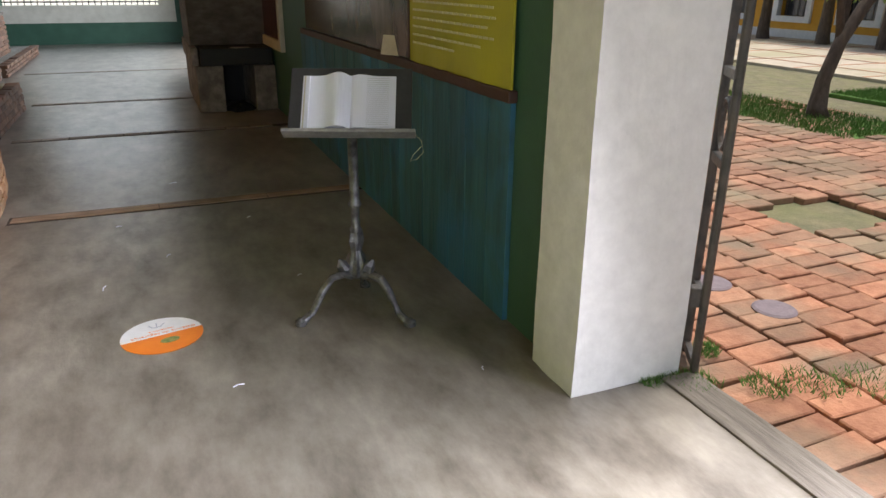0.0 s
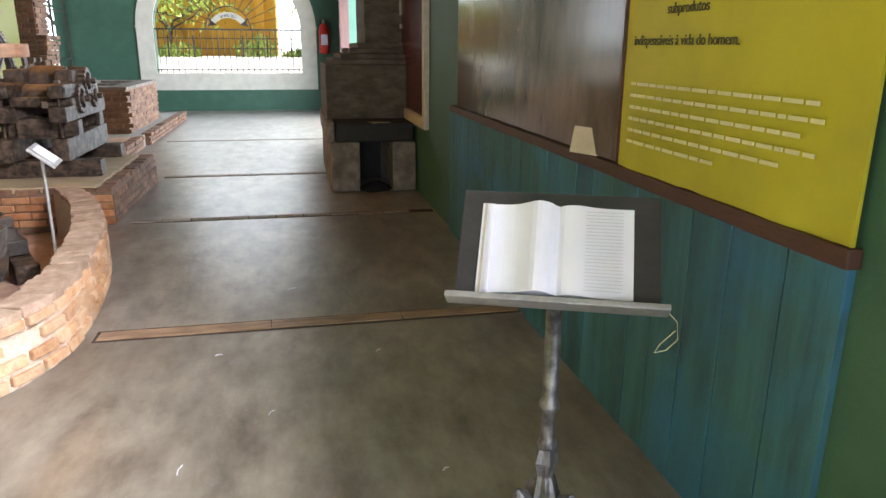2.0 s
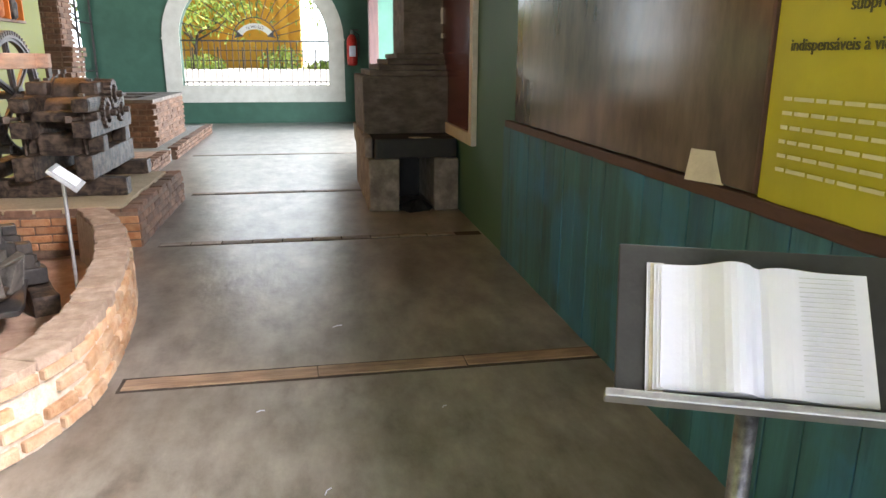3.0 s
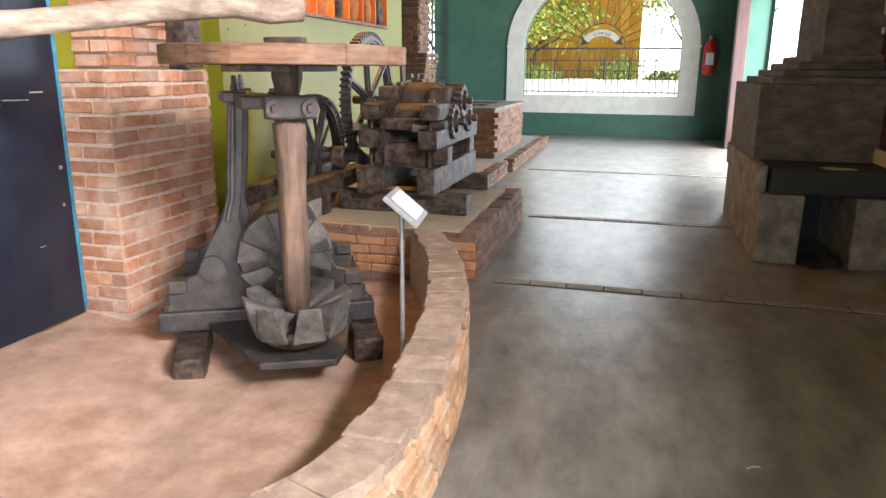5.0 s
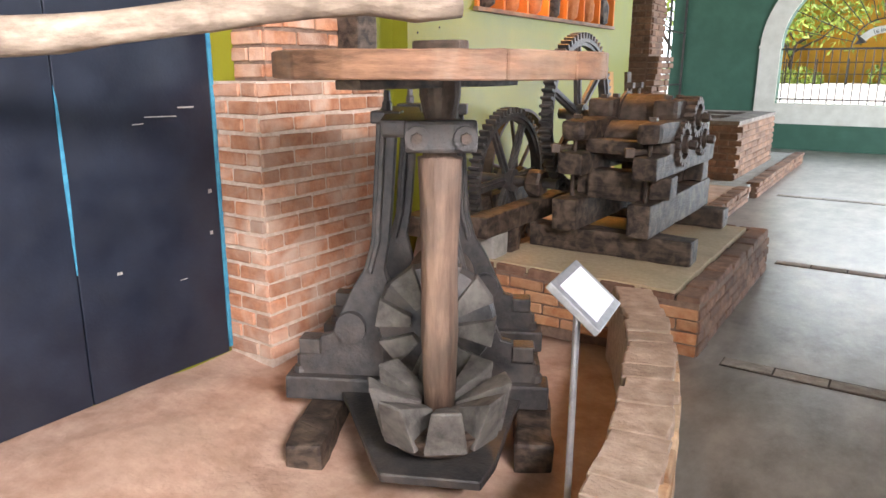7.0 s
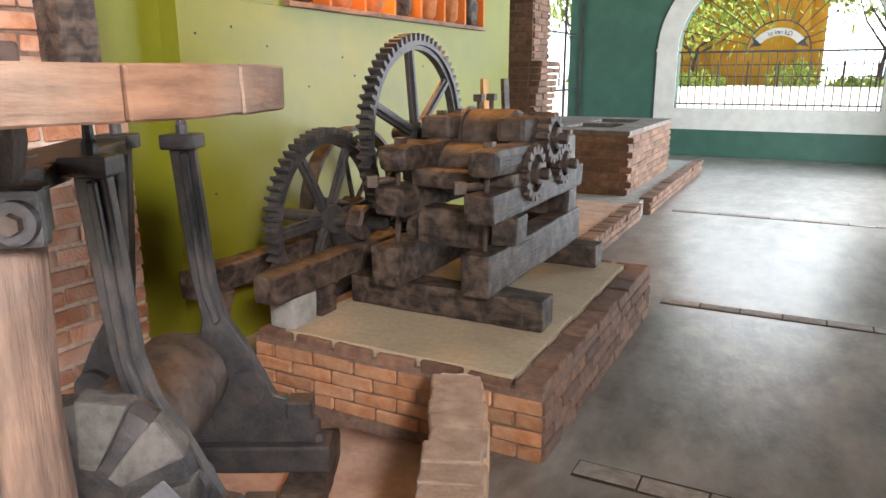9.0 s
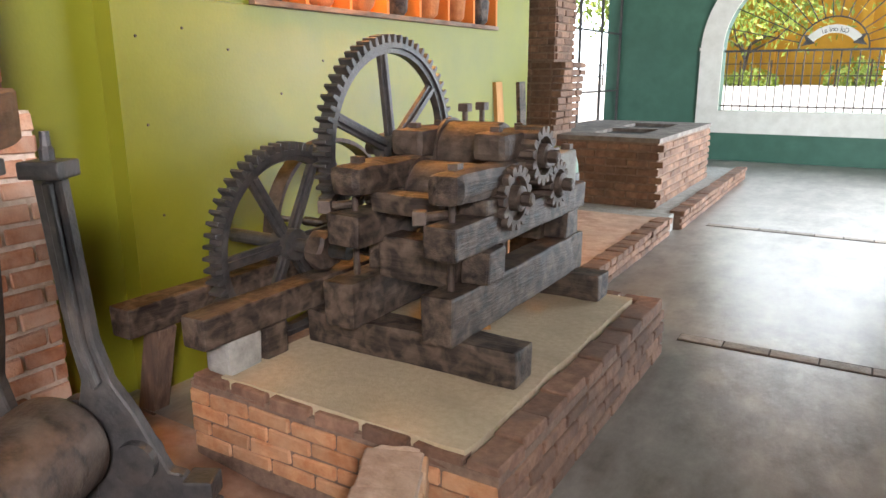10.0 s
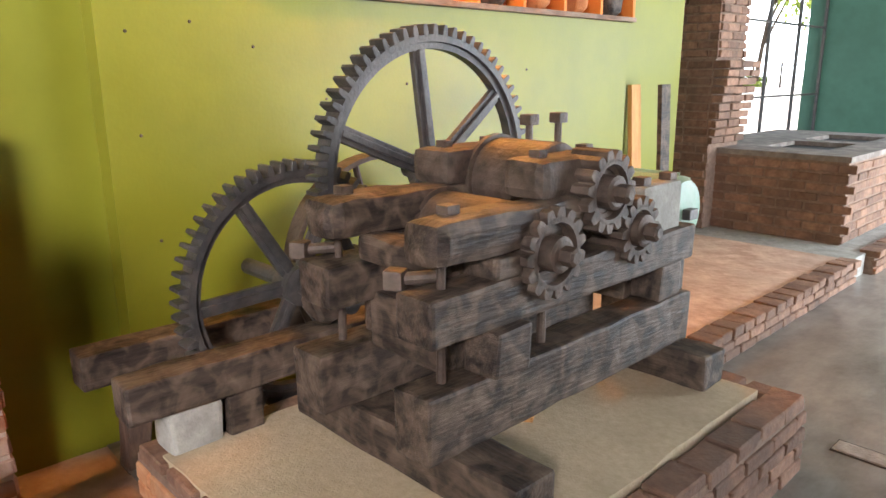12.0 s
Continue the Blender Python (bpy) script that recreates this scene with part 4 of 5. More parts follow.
Z0 = 0.372
timber("sleeper_beam", "dark weathered crosswise sleeper beam with pale worn end", (-2.83, -1.69, 8.82, 9.0, Z0, 0.535), M_TIMBERX, 1)
timber("sleeper_beam", "dark weathered crosswise sleeper beam at the rear", (-2.83, -1.78, 10.12, 10.30, Z0, 0.525), M_TIMBERX, 2)
for x0, x1, ya in ((-2.09, -1.94, 8.71), (-2.60, -2.43, 8.68)):
    timber("skid_beam", "dark lengthwise skid beam with worn corners", (x0, x1, ya, 10.26, 0.54, 0.758), M_TIMBER, x0)
    timber("cheek_beam", "dark lengthwise middle beam under the rollers", (x0 + 0.01, x1 + 0.02, 8.715, 10.22, 0.915, 1.06), M_TIMBER, x0 + 3)
    j = thing("jaw_beam", "rounded dark upper beam with a pale chipped end", "timber beam", group="mill frame timbers")
    part("beam", rough_box(x0 + 0.01, x1 + 0.02, 8.735, 9.44, 1.135, 1.278, 0.045, 0.012, x0 + 6), M_TIMBER, j)
    timber("spacer_block", "squared dark spacer block between two beams", (x0 + 0.06, x1 + 0.05, 8.95, 9.12, 0.76, 0.913), M_TIMBER, x0 + 9)
    timber("spacer_block", "squared dark spacer block between two beams", (x0, x1, 10.0, 10.16, 0.76, 0.913), M_TIMBER, x0 + 12)
    timber("jaw_block", "short dark block between the jaw and the beam", (x0 + 0.02, x1 + 0.02, 8.98, 9.10, 1.062, 1.133), M_TIMBER, x0 + 15)
    for yy in (8.84, 9.32):
        r = thing("tie_rod", "thin rusty iron tie rod through the beams", "tie rod", group="mill tie rods")
        part("rod", rod((x0 + 0.075, yy, 0.757), (x0 + 0.075, yy, 0.916), 0.016, 10), M_IRONR, r)
        part("upper_rod", rod((x0 + 0.085, yy - 0.01, 1.06), (x0 + 0.085, yy - 0.01, 1.136), 0.014, 10), M_IRONR, r)
        bolt((x0 + 0.085, yy + 0.02, 1.278), 0.013, 0.05)
    nut = thing("bolt", "rusty horizontal square-headed bolt on the mill beam", "bolt", group="mill bolts")
    part("shank", rod((x0 + 0.05, 8.86, 1.085), (x0 - 0.01, 8.76, 1.085), 0.02, 10), M_IRONR, nut)
    part("head", moved(box(-0.03, 0.03, -0.03, 0.03, -0.03, 0.03, 0.006), pose(x0 - 0.02, 8.745, 1.085, 0, 0, 30)), M_IRONR, nut)
timber("cross_tie", "thick grey cross tie between the side frames", (-2.44, -2.06, 8.90, 9.05, 0.74, 0.945), M_TIMBERX, 21)
timber("cross_tie", "round-edged reddish cross tie between the jaws", (-2.46, -2.06, 8.86, 8.99, 1.05, 1.15), M_TIMBERX, 22, 0.03)
timber("cross_tie", "rear dark cross tie between the side frames", (-2.44, -2.08, 9.95, 10.10, 0.745, 0.95), M_TIMBERX, 23)
timber("long_beam", "long squared beam with a pale split end beside the gear", (-2.97, -2.82, 8.18, 9.95, 0.53, 0.675), M_TIMBER, 24)
timber("outer_beam", "long dark beam by the lime wall with a worn top", (-3.50, -3.36, 8.20, 10.2, 0.47, 0.62), M_TIMBER, 25)
o = timber("wedge_block", "pale cement wedge block under the long beam", (-3.0, -2.84, 8.32, 8.52, 0.355, 0.525), M_GREYB, 26, 0.02)
o = timber("wedge_block", "dark timber wedge block under the long beam", (-2.99, -2.83, 8.54, 8.68, 0.355, 0.525), M_TIMBER, 27)
o = timber("rear_block", "dark block under the rear of the long beams", (-3.04, -2.84, 9.8, 9.96, 0.355, 0.525), M_TIMBER, 29)
for yy, lean in ((8.42, 25), (10.0, 10)):
    o = thing("prop", "raking timber prop under the outer beam", "timber prop", group="mill props")
    part("post", moved(rough_box(-0.06, 0.06, -0.05, 0.05, -0.62, 0.0, 0.01, 0.006, yy), pose(-3.43, yy, 0.475, 0, lean * 0.6, 0)), M_OAK, o)
# the board's orange light is in its material colour
o = thing("loose_board", "board lying under the mill, coloured as lit orange", "board")
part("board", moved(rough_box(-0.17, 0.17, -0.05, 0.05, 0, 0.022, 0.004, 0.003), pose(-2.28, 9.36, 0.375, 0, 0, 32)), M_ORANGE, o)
# bearings, rollers and pinions
for x0, x1, y0, y1, z1 in ((-2.62, -2.42, 9.26, 9.66, 1.40), (-2.14, -1.96, 9.24, 9.66, 1.40)):
    o = thing("roller_bearing", "dusty cast-iron bearing over the top roller", "bearing", group="roller bearings")
    part("cap", rough_box(x0, x1, y0, y1, 1.266, z1, 0.035, 0.004, x0), M_IRONR, o)
    for yy in (y0 + 0.08, y1 - 0.08):
        bolt(((x0 + x1) / 2, yy, z1), 0.012, 0.05)
for y, z, r, nm in ((9.53, 1.276, 0.155, "upper"), (9.235, 1.112, 0.145, "front"), (9.735, 1.112, 0.145, "rear")):
    o = thing("mill_roller", "dusty dark iron crushing roller", "roller", group="mill rollers")
    part("drum", moved(turned([(0.06, 0), (r * 0.97, 0.004), (r, 0.015), (r, 0.29), (r * 0.97, 0.30), (0.06, 0.305)], 40, "x"), Matrix.Translation((-2.42, y, z))), M_IRONR, o, smooth=False)
    part("flange", moved(turned([(r * 1.1, 0), (r * 1.1, 0.018)], 40, "x"), Matrix.Translation((-2.43, y, z))), M_IRONR, o)
    part("journal", rod((-2.66, y, z), (-1.90, y, z), 0.045, 16), M_IRON, o)
for y, z, R, nt in ((9.235, 1.112, 0.152, 15), (9.53, 1.276, 0.145, 15), (9.735, 1.112, 0.126, 14)):
    o = thing("pinion_gear", "dusty cast-iron pinion with deep teeth", "pinion", group="mill pinions")
    gear_wheel(o, R, 0.15, nt, 0.032, 0, 0.035, 0.06, M_IRONR, fat=1.72)
    part("web", turned([(0.05, -0.045), (R - 0.065, -0.045), (R - 0.065, 0.035), (0.05, 0.035)], 30, "x"), M_IRONR, o)
    o.matrix_world = pose(-1.965, y, z, random.uniform(0, 20))
o = thing("side_casting", "dusty iron side casting behind the rear pinion", "casting")
part("casting", rough_box(-2.06, -1.95, 9.85, 10.14, 1.022, 1.25, 0.02, 0.006, 5), M_GREYB, o)
for yy in (9.9, 10.1):
    bolt((-2.0, yy, 1.25), 0.014, 0.06)
for yy in (9.82, 10.02):
    o = thing("adjusting_screw", "tall square-headed adjusting screw", "screw", group="adjusting screws")
    part("shank", rod((-2.5, yy, 1.02), (-2.5, yy, 1.46), 0.016, 10), M_IRONR, o)
    part("head", box(-2.53, -2.47, yy - 0.03, yy + 0.03, 1.46, 1.505, 0.006), M_IRONR, o)
mo = thing("electric_motor", "pale green painted motor behind the mill", "motor")
part("housing", moved(turned([(0.08, 0), (0.16, 0.02), (0.17, 0.05), (0.17, 0.33), (0.15, 0.36), (0.06, 0.37)], 32, "x"), Matrix.Translation((-2.51, 10.56, 1.03))), M_GREENM, mo, smooth=False)
for k in range(10):
    part("cooling_fin", moved(box(0.06, 0.32, -0.004, 0.004, 0.165, 0.185), Matrix.Translation((-2.51, 10.56, 1.03)) @ pose(0, 0, 0, 36 * k)), M_GREENM, mo)
part("terminal_box", box(-2.16, -2.10, 10.52, 10.60, 1.0, 1.05, 0.006), M_IRON, mo)
part("foot", box(-2.53, -2.16, 10.42, 10.70, 0.80, 0.87, 0.01), M_GREENM, mo)
part("stand", box(-2.51, -2.19, 10.44, 10.68, 0.186, 0.80, 0.01), M_TIMBER, mo)

# ---- the capstan press in the pit ----
SX, SY, TH = -2.06, 6.50, 28.0
PM = pose(SX, SY, 0, 0, 0, TH)
PZ0 = -0.06
cp = thing("capstan_shaft", "upright worn wooden capstan shaft", "shaft")
part("shaft", turned([(0.062, 0.24), (0.073, 0.6), (0.070, 0.9), (0.078, 1.15), (0.081, 1.28), (0.062, 1.285), (0.058, 1.42)], 20, jag=0.12), M_OAK, cp, smooth=True)
part("neck", turned([(0.055, 1.42), (0.062, 1.44), (0.075, 1.50), (0.075, 1.57)], 18), M_IRONR, cp)
cp.matrix_world = PM
M_TOOTH = mat("dusty_grey_wood_tooth", (0.05, 0.045, 0.04), (0.14, 0.125, 0.11), 12, 0.85, bump=0.9, bscale=40, stain=(0.21, 0.19, 0.165), stain_scale=9)
cr = thing("crown_gear", "crown gear of thick grey worn wooden teeth", "crown gear")
part("body", turned([(0.10, 0.118), (0.11, 0.15), (0.18, 0.155), (0.21, 0.18), (0.245, 0.255), (0.19, 0.26), (0.08, 0.25)], 28, jag=0.05), M_TIMBER, cr)
for k in range(8):
    t = rough_box(-0.060, 0.060, 0.07, 0.285, 0.20, 0.41, 0.012, 0.012, k, 0.06)
    for v in t.verts:
        f = (v.co.y - 0.07) / 0.23
        v.co.x *= (0.40 + 0.72 * f) * (1.28 if v.co.z < 0.3 else 0.92)
        v.co.y -= 0.05 * (v.co.z < 0.3) * f
        v.co.z -= 0.10 * (1 - f) * (v.co.z > 0.3)
    part("tooth", moved(t, pose(0, 0, 0, 0, 0, 45 * k + 11)), M_TOOTH, cr)
cr.matrix_world = PM
bv = thing("bevel_gear", "upright gear of dusty carved wooden teeth", "bevel gear")
part("disc", turned([(0.08, -0.06), (0.25, -0.02), (0.265, 0.02), (0.25, 0.06), (0.08, 0.07)], 32, "y", 0.04), M_IRON, bv)
for k in range(8):
    t = rough_box(-0.058, 0.058, -0.10, -0.01, 0.10, 0.262, 0.01, 0.010, k + 20, 0.05)
    for v in t.verts:
        f = (v.co.z - 0.1) / 0.16
        v.co.x *= 0.4 + 0.75 * f
        v.co.y += 0.05 * f
    part("tooth", moved(t, pose(0, 0, 0, 0, 45 * k + 9, 0)), M_TOOTH, bv)
bv.matrix_world = PM @ pose(-0.05, 0.36, 0.52)


def frame_outline(side):
    """Half of a flared cast side frame, from its foot up to the top."""
    pts = [(0.56, 0.13), (0.56, 0.26), (0.47, 0.27), (0.45, 0.35), (0.40, 0.36), (0.36, 0.44), (0.30, 0.56), (0.235, 0.66), (0.20, 0.78), (0.185, 1.0), (0.165, 1.27)]
    return [(side * x, z) for x, z in pts]


def side_frame(label, w):
    f = thing("iron_trestle", label, "trestle", group="press trestles")
    part("sole_plate", rough_box(-0.62, 0.62, -0.07, 0.07, 0.06, 0.17, 0.012, 0.003, w), M_IRON, f)
    for s in (-1, 1):
        o = frame_outline(s)
        inner = [(s * 0.075, 1.27), (s * 0.10, 0.95), (s * 0.115, 0.80), (s * 0.14, 0.66), (s * 0.05, 0.30), (s * 0.05, 0.13)]
        part("column", prism(o + inner, 0.05, Matrix.Translation((0, -0.025, 0)), 0.006), M_IRON, f)
        rib = [(s * x, z) for x, z in ((0.145, 1.26), (0.165, 0.98), (0.18, 0.78), (0.215, 0.66), (0.195, 0.64), (0.155, 0.78), (0.14, 0.98), (0.12, 1.26))]
        part("rib", prism(rib, 0.11, Matrix.Translation((0, -0.055, 0)), 0.005), M_IRON, f)
        part("cap", box(s * 0.12 - 0.065, s * 0.12 + 0.065, -0.06, 0.06, 1.27, 1.32, 0.008), M_IRON, f)
        part("stud", turned([(0.022, 1.32), (0.022, 1.35), (0.016, 1.36), (0.014, 1.40)], 8), M_IRON, f).matrix_basis = pose(s * 0.12, 0, 0)
        part("foot_bolt", turned([(0.035, 0.17), (0.03, 0.20), (0.016, 0.205), (0.016, 0.25)], 8), M_IRON, f).matrix_basis = pose(s * 0.56, 0, 0)
        part("boss", moved(turned([(0.07, -0.06), (0.07, 0.03)], 20, "y"), Matrix.Translation((s * 0.30, 0, 0.40))), M_IRON, f)
        part("lug", box(s * 0.50 - 0.05, s * 0.50 + 0.05, -0.05, 0.05, 0.27, 0.34, 0.008), M_IRON, f)
    part("bridge", prism([(-0.16, 0.20), (0.16, 0.20), (0.14, 0.40), (0.06, 0.44), (-0.06, 0.44), (-0.14, 0.40)], 0.07, Matrix.Translation((0, -0.035, 0)), 0.006), M_IRON, f)
    f.matrix_world = PM @ pose(-0.16, w, 0) @ Matrix.Diagonal((1, 1, 1.075, 1))
    return f


front = side_frame("black cast-iron press trestle with flared feet", 0.50)
shelf = bmesh.new()
low = [shelf.verts.new((x, y, 0.072)) for x, y in ((-0.36, -0.04), (-0.28, -0.20), (-0.10, -0.62), (-0.04, -0.74), (0.34, -0.76), (0.39, -0.62), (0.46, -0.20), (0.50, -0.04))]
ex = bmesh.ops.extrude_face_region(shelf, geom=[shelf.faces.new(low)])
bmesh.ops.translate(shelf, vec=(0, 0, 0.036), verts=[v for v in ex["geom"] if isinstance(v, bmesh.types.BMVert)])
bmesh.ops.bevel(shelf, geom=shelf.edges[:], offset=0.006, segments=1, affect="EDGES")
part("bearing_shelf", shelf, M_IRON, front, "dusty iron shelf carrying the crown gear")
side_frame("black cast-iron press trestle by the brick pilaster", 1.2)
dr = thing("press_drum", "smooth dark iron drum between the press frames", "drum")
part("drum", turned([(0.05, 0.46), (0.17, 0.56), (0.18, 0.58), (0.18, 1.12), (0.17, 1.14), (0.05, 1.18)], 36, "y"), M_IRONR, dr, smooth=False)
part("axle", rod((0, 0.30, 0), (0, 1.34, 0), 0.045, 14), M_IRON, dr)
part("collar", moved(turned([(0.10, 1.26), (0.10, 1.32)], 20, "y"), Matrix.Identity(4)), M_IRON, dr)
dr.matrix_world = PM @ pose(-0.10, 0, 0.50)
yk = thing("shaft_collar", "cast-iron collar with two large bolts holding the shaft", "collar")
part("strap", rough_box(-0.128, 0.128, -0.11, -0.06, 1.305, 1.42, 0.015, 0.002, 1), M_IRON, yk)
part("arm", box(-0.22, -0.04, 0.06, 0.56, 1.345, 1.41, 0.012), M_IRON, yk)
part("rear_arm", box(-0.26, -0.06, 0.56, 1.24, 1.347, 1.405, 0.012), M_IRON, yk)
part("ring", turned([(0.085, 1.31), (0.10, 1.315), (0.10, 1.41), (0.085, 1.415)], 24), M_IRON, yk)
for s in (-1, 1):
    part("bolt", moved(turned([(0.042, -0.135), (0.042, -0.11)], 20, "y"), Matrix.Translation((s * 0.085, 0, 1.36))), M_IRON, yk)
    part("bolt_head", moved(turned([(0.02, -0.155), (0.022, -0.13)], 6, "y"), Matrix.Translation((s * 0.085, 0, 1.36))), M_IRONR, yk)
yk.matrix_world = PM @ pose(0, 0, 0, 0, 0, 8)
dk = thing("capstan_disc", "thick round table of worn brown planks on the shaft", "capstan disc")
for k in range(5):
    y0, y1 = -0.58 + 0.232 * k, -0.58 + 0.232 * (k + 1) - 0.004
    pts = []
    n = 10
    for i in range(n + 1):
        y = y0 + (y1 - y0) * i / n
        pts.append((math.sqrt(max(0.0025, 0.58 ** 2 - y * y)), y))
    outl = pts + [(-x, y) for x, y in reversed(pts)]
    bmx = prism(outl, 0.085, None, 0.004)
    part("plank", jitter(moved(bmx, pose(0, 0, 1.645, -90)), 0.003, 9, k), M_DISC, dk)
part("cleat", moved(rough_box(-0.5, 0.5, -0.05, 0.05, -0.03, 0.0, 0.006, 0.003, 3), pose(0, 0, 1.559, 0, 0, 90)), M_TIMBER, dk)
part("iron_block", box(-0.10, 0.10, -0.035, 0.035, 1.646, 1.69, 0.01), M_IRONR, dk)
dk.matrix_world = PM @ pose(0, 0, 0, 0, 0, -28)
lg = thing("turning_pole", "long bare bleached log lashed across the capstan disc", "log")
lp, lr = [], []
for i in range(15):
    t = i / 14
    p = Vector((-1.93, 6.42, 1.752)).lerp(Vector((-3.66, 5.03, 1.700)), t)
    p.z += 0.035 * math.sin(t * 7) * (t > 0.12) - 0.02 * math.sin(math.pi * t) + 0.02 + 0.045 * max(0.0, 1 - t / 0.35)
    p.x += 0.02 * math.sin(t * 11)
    lp.append(p)
    lr.append(0.062 - 0.010 * math.sin(t * 5) + 0.008 * noise.noise(Vector((t * 9, 0, 0))))
part("pole", tube(lp, lr, 16, 0.10), M_LOG, lg, smooth=True)
for sx, y0 in ((-0.585, -0.42), (0.39, -0.31), (-0.64, 0.52), (0.36, 0.52)):
    o = thing("bearer_block", "split grey timber block under the press frame", "timber block", group="press bearer blocks")
    part("block", rough_box(-0.085, 0.085, y0, y0 + 0.54, -0.15, 0.055, 0.02, 0.016, sx * 9), M_TIMBERX, o)
    o.matrix_world = PM @ pose(sx, 0.46, 0)
# label on a thin post
lb = thing("label_stand", "small grey label plate with white card on a thin post", "label stand")
part("post", rod((0, 0.02, -1.02), (0, 0.02, 0.0), 0.011, 10), M_STEEL, lb)
part("plate", moved(box(-0.135, 0.135, -0.095, 0.095, -0.012, 0.012, 0.004), pose(0, 0, 0, 40)), M_STEEL, lb)
part("card", moved(box(-0.107, 0.107, -0.070, 0.070, 0.0125, 0.0145), pose(0, 0, 0, 40)), M_PAPER, lb, "blank white card")
lb.matrix_world = pose(-1.36, 6.21, 0.955, 0, 0, 98)

# ---- guest-book stand ----
BM = pose(0.94, 3.10, 0, 0, 0, -22)
gs = thing("book_stand", "ornate cast-iron book stand with a black sloping board", "book stand")
part("column", turned([(0.022, 0.30), (0.026, 0.34), (0.018, 0.36), (0.022, 0.44), (0.032, 0.46), (0.022, 0.48), (0.020, 0.57), (0.032, 0.585), (0.032, 0.60), (0.024, 0.615), (0.024, 0.94)], 18), M_PEWTER, gs, smooth=True)
part("knot", jitter(turned([(0.03, 0.20), (0.05, 0.22), (0.055, 0.26), (0.04, 0.31), (0.028, 0.35), (0.034, 0.40), (0.024, 0.45)], 16, jag=0.6), 0.008, 22), M_PEWTER, gs)
for k, a in enumerate((-150, -30, 90)):
    pts = [(0.03, 0, 0.22), (0.08, 0, 0.235), (0.14, 0, 0.22), (0.19, 0, 0.165), (0.22, 0, 0.11), (0.25, 0, 0.06), (0.29, 0, 0.03), (0.31, 0, 0.024)]
    leg = jitter(tube(pts, [0.026, 0.024, 0.022, 0.02, 0.018, 0.017, 0.02, 0.022], 10, 0.25), 0.006, 30, k)
    part("leg", moved(leg, pose(0, 0, 0, 0, 0, a)), M_PEWTER, gs)
    part("leaf", moved(jitter(turned([(0.01, -0.04), (0.034, -0.01), (0.028, 0.02), (0.006, 0.05)], 10, jag=0.5), 0.008, 25, k), pose(0, 0, 0, 0, 0, a) @ pose(0.075, 0, 0.27, 0, 25, 0)), M_PEWTER, gs)
    part("toe", moved(turned([(0.012, 0), (0.03, 0.008), (0.03, 0.03), (0.012, 0.045)], 12), pose(0, 0, 0, 0, 0, a) @ pose(0.315, 0, 0)), M_PEWTER, gs)
BT = pose(0, -0.10, 0.965, 52)
part("board", moved(box(-0.285, 0.285, 0.0, 0.335, -0.02, 0.0, 0.004), BT), M_BLACKP, gs)
part("lip", moved(box(-0.305, 0.305, -0.018, 0.0, -0.022, 0.045, 0.004), BT), M_STEEL, gs)
part("bracket", moved(box(-0.08, 0.08, 0.04, 0.16, -0.06, -0.02, 0.006), BT), M_PEWTER, gs)
gs.matrix_world = BM
bk = thing("guest_book", "open guest book with lined white pages", "book")
bb2 = bmesh.new()
cols = []
for i in range(33):
    x = -0.205 + 0.415 * i / 32
    d = abs(x + 0.005)
    h = 0.012 + 0.030 * math.exp(-((d - 0.05) / 0.05) ** 2) * (1.3 if x < 0 else 0.55) - 0.010 * math.exp(-(d / 0.012) ** 2)
    cols.append((bb2.verts.new((x, 0.012, h)), bb2.verts.new((x, 0.285, h)), bb2.verts.new((x, 0.285, 0.002)), bb2.verts.new((x, 0.012, 0.002))))
for p, q in zip(cols, cols[1:]):
    for k in range(4):
        bb2.faces.new((p[k], p[(k + 1) % 4], q[(k + 1) % 4], q[k]))
bb2.faces.new(cols[0])
bb2.faces.new(cols[-1])
part("page_block", moved(bb2, BT), M_PAPER, bk)
for k in range(5):
    part("loose_page", moved(box(-0.225 + 0.007 * k, -0.19, 0.006 + 0.002 * k, 0.29 - 0.003 * k, 0.004 + 0.004 * k, 0.006 + 0.004 * k), BT), M_FRAMEW if k == 1 else M_PAPER, bk)
M_RULE = mat("blue_grey_ruling", (0.45, 0.47, 0.55), (0.55, 0.56, 0.62), 30, 0.9, bump=0)
for k in range(24):
    yv = 0.03 + 0.0103 * k
    part("ruled_line", moved(box(0.055, 0.18, yv, yv + 0.0018, 0.0225, 0.0232), BT @ pose(0, 0, 0.0155 - 0.0155, 0, 0, 0)), M_RULE, bk)
bk.matrix_world = BM
cd = thing("cord", "thin loose pen cord hanging from the book stand", "cord")
part("loop", moved(tube([(0.30, -0.10, 0.96), (0.33, -0.10, 0.93), (0.34, -0.08, 0.87), (0.31, -0.09, 0.84), (0.28, -0.09, 0.83), (0.29, -0.10, 0.86), (0.33, -0.09, 0.90)], [0.0011] * 7, 6), BM), M_WHITEINK, cd)

# floor sticker
sk = thing("floor_sticker", "oval white and orange floor sticker, slightly worn", "sticker")


def half_disc(a0, a1, r, z0, z1):
    n = 24
    return moved(prism([(r * math.cos(radians(a0 + (a1 - a0) * i / n)), r * math.sin(radians(a0 + (a1 - a0) * i / n))) for i in range(n + 1)], z1 - z0), Matrix(((1, 0, 0, 0), (0, 0, 1, 0), (0, 1, 0, z0), (0, 0, 0, 1))))


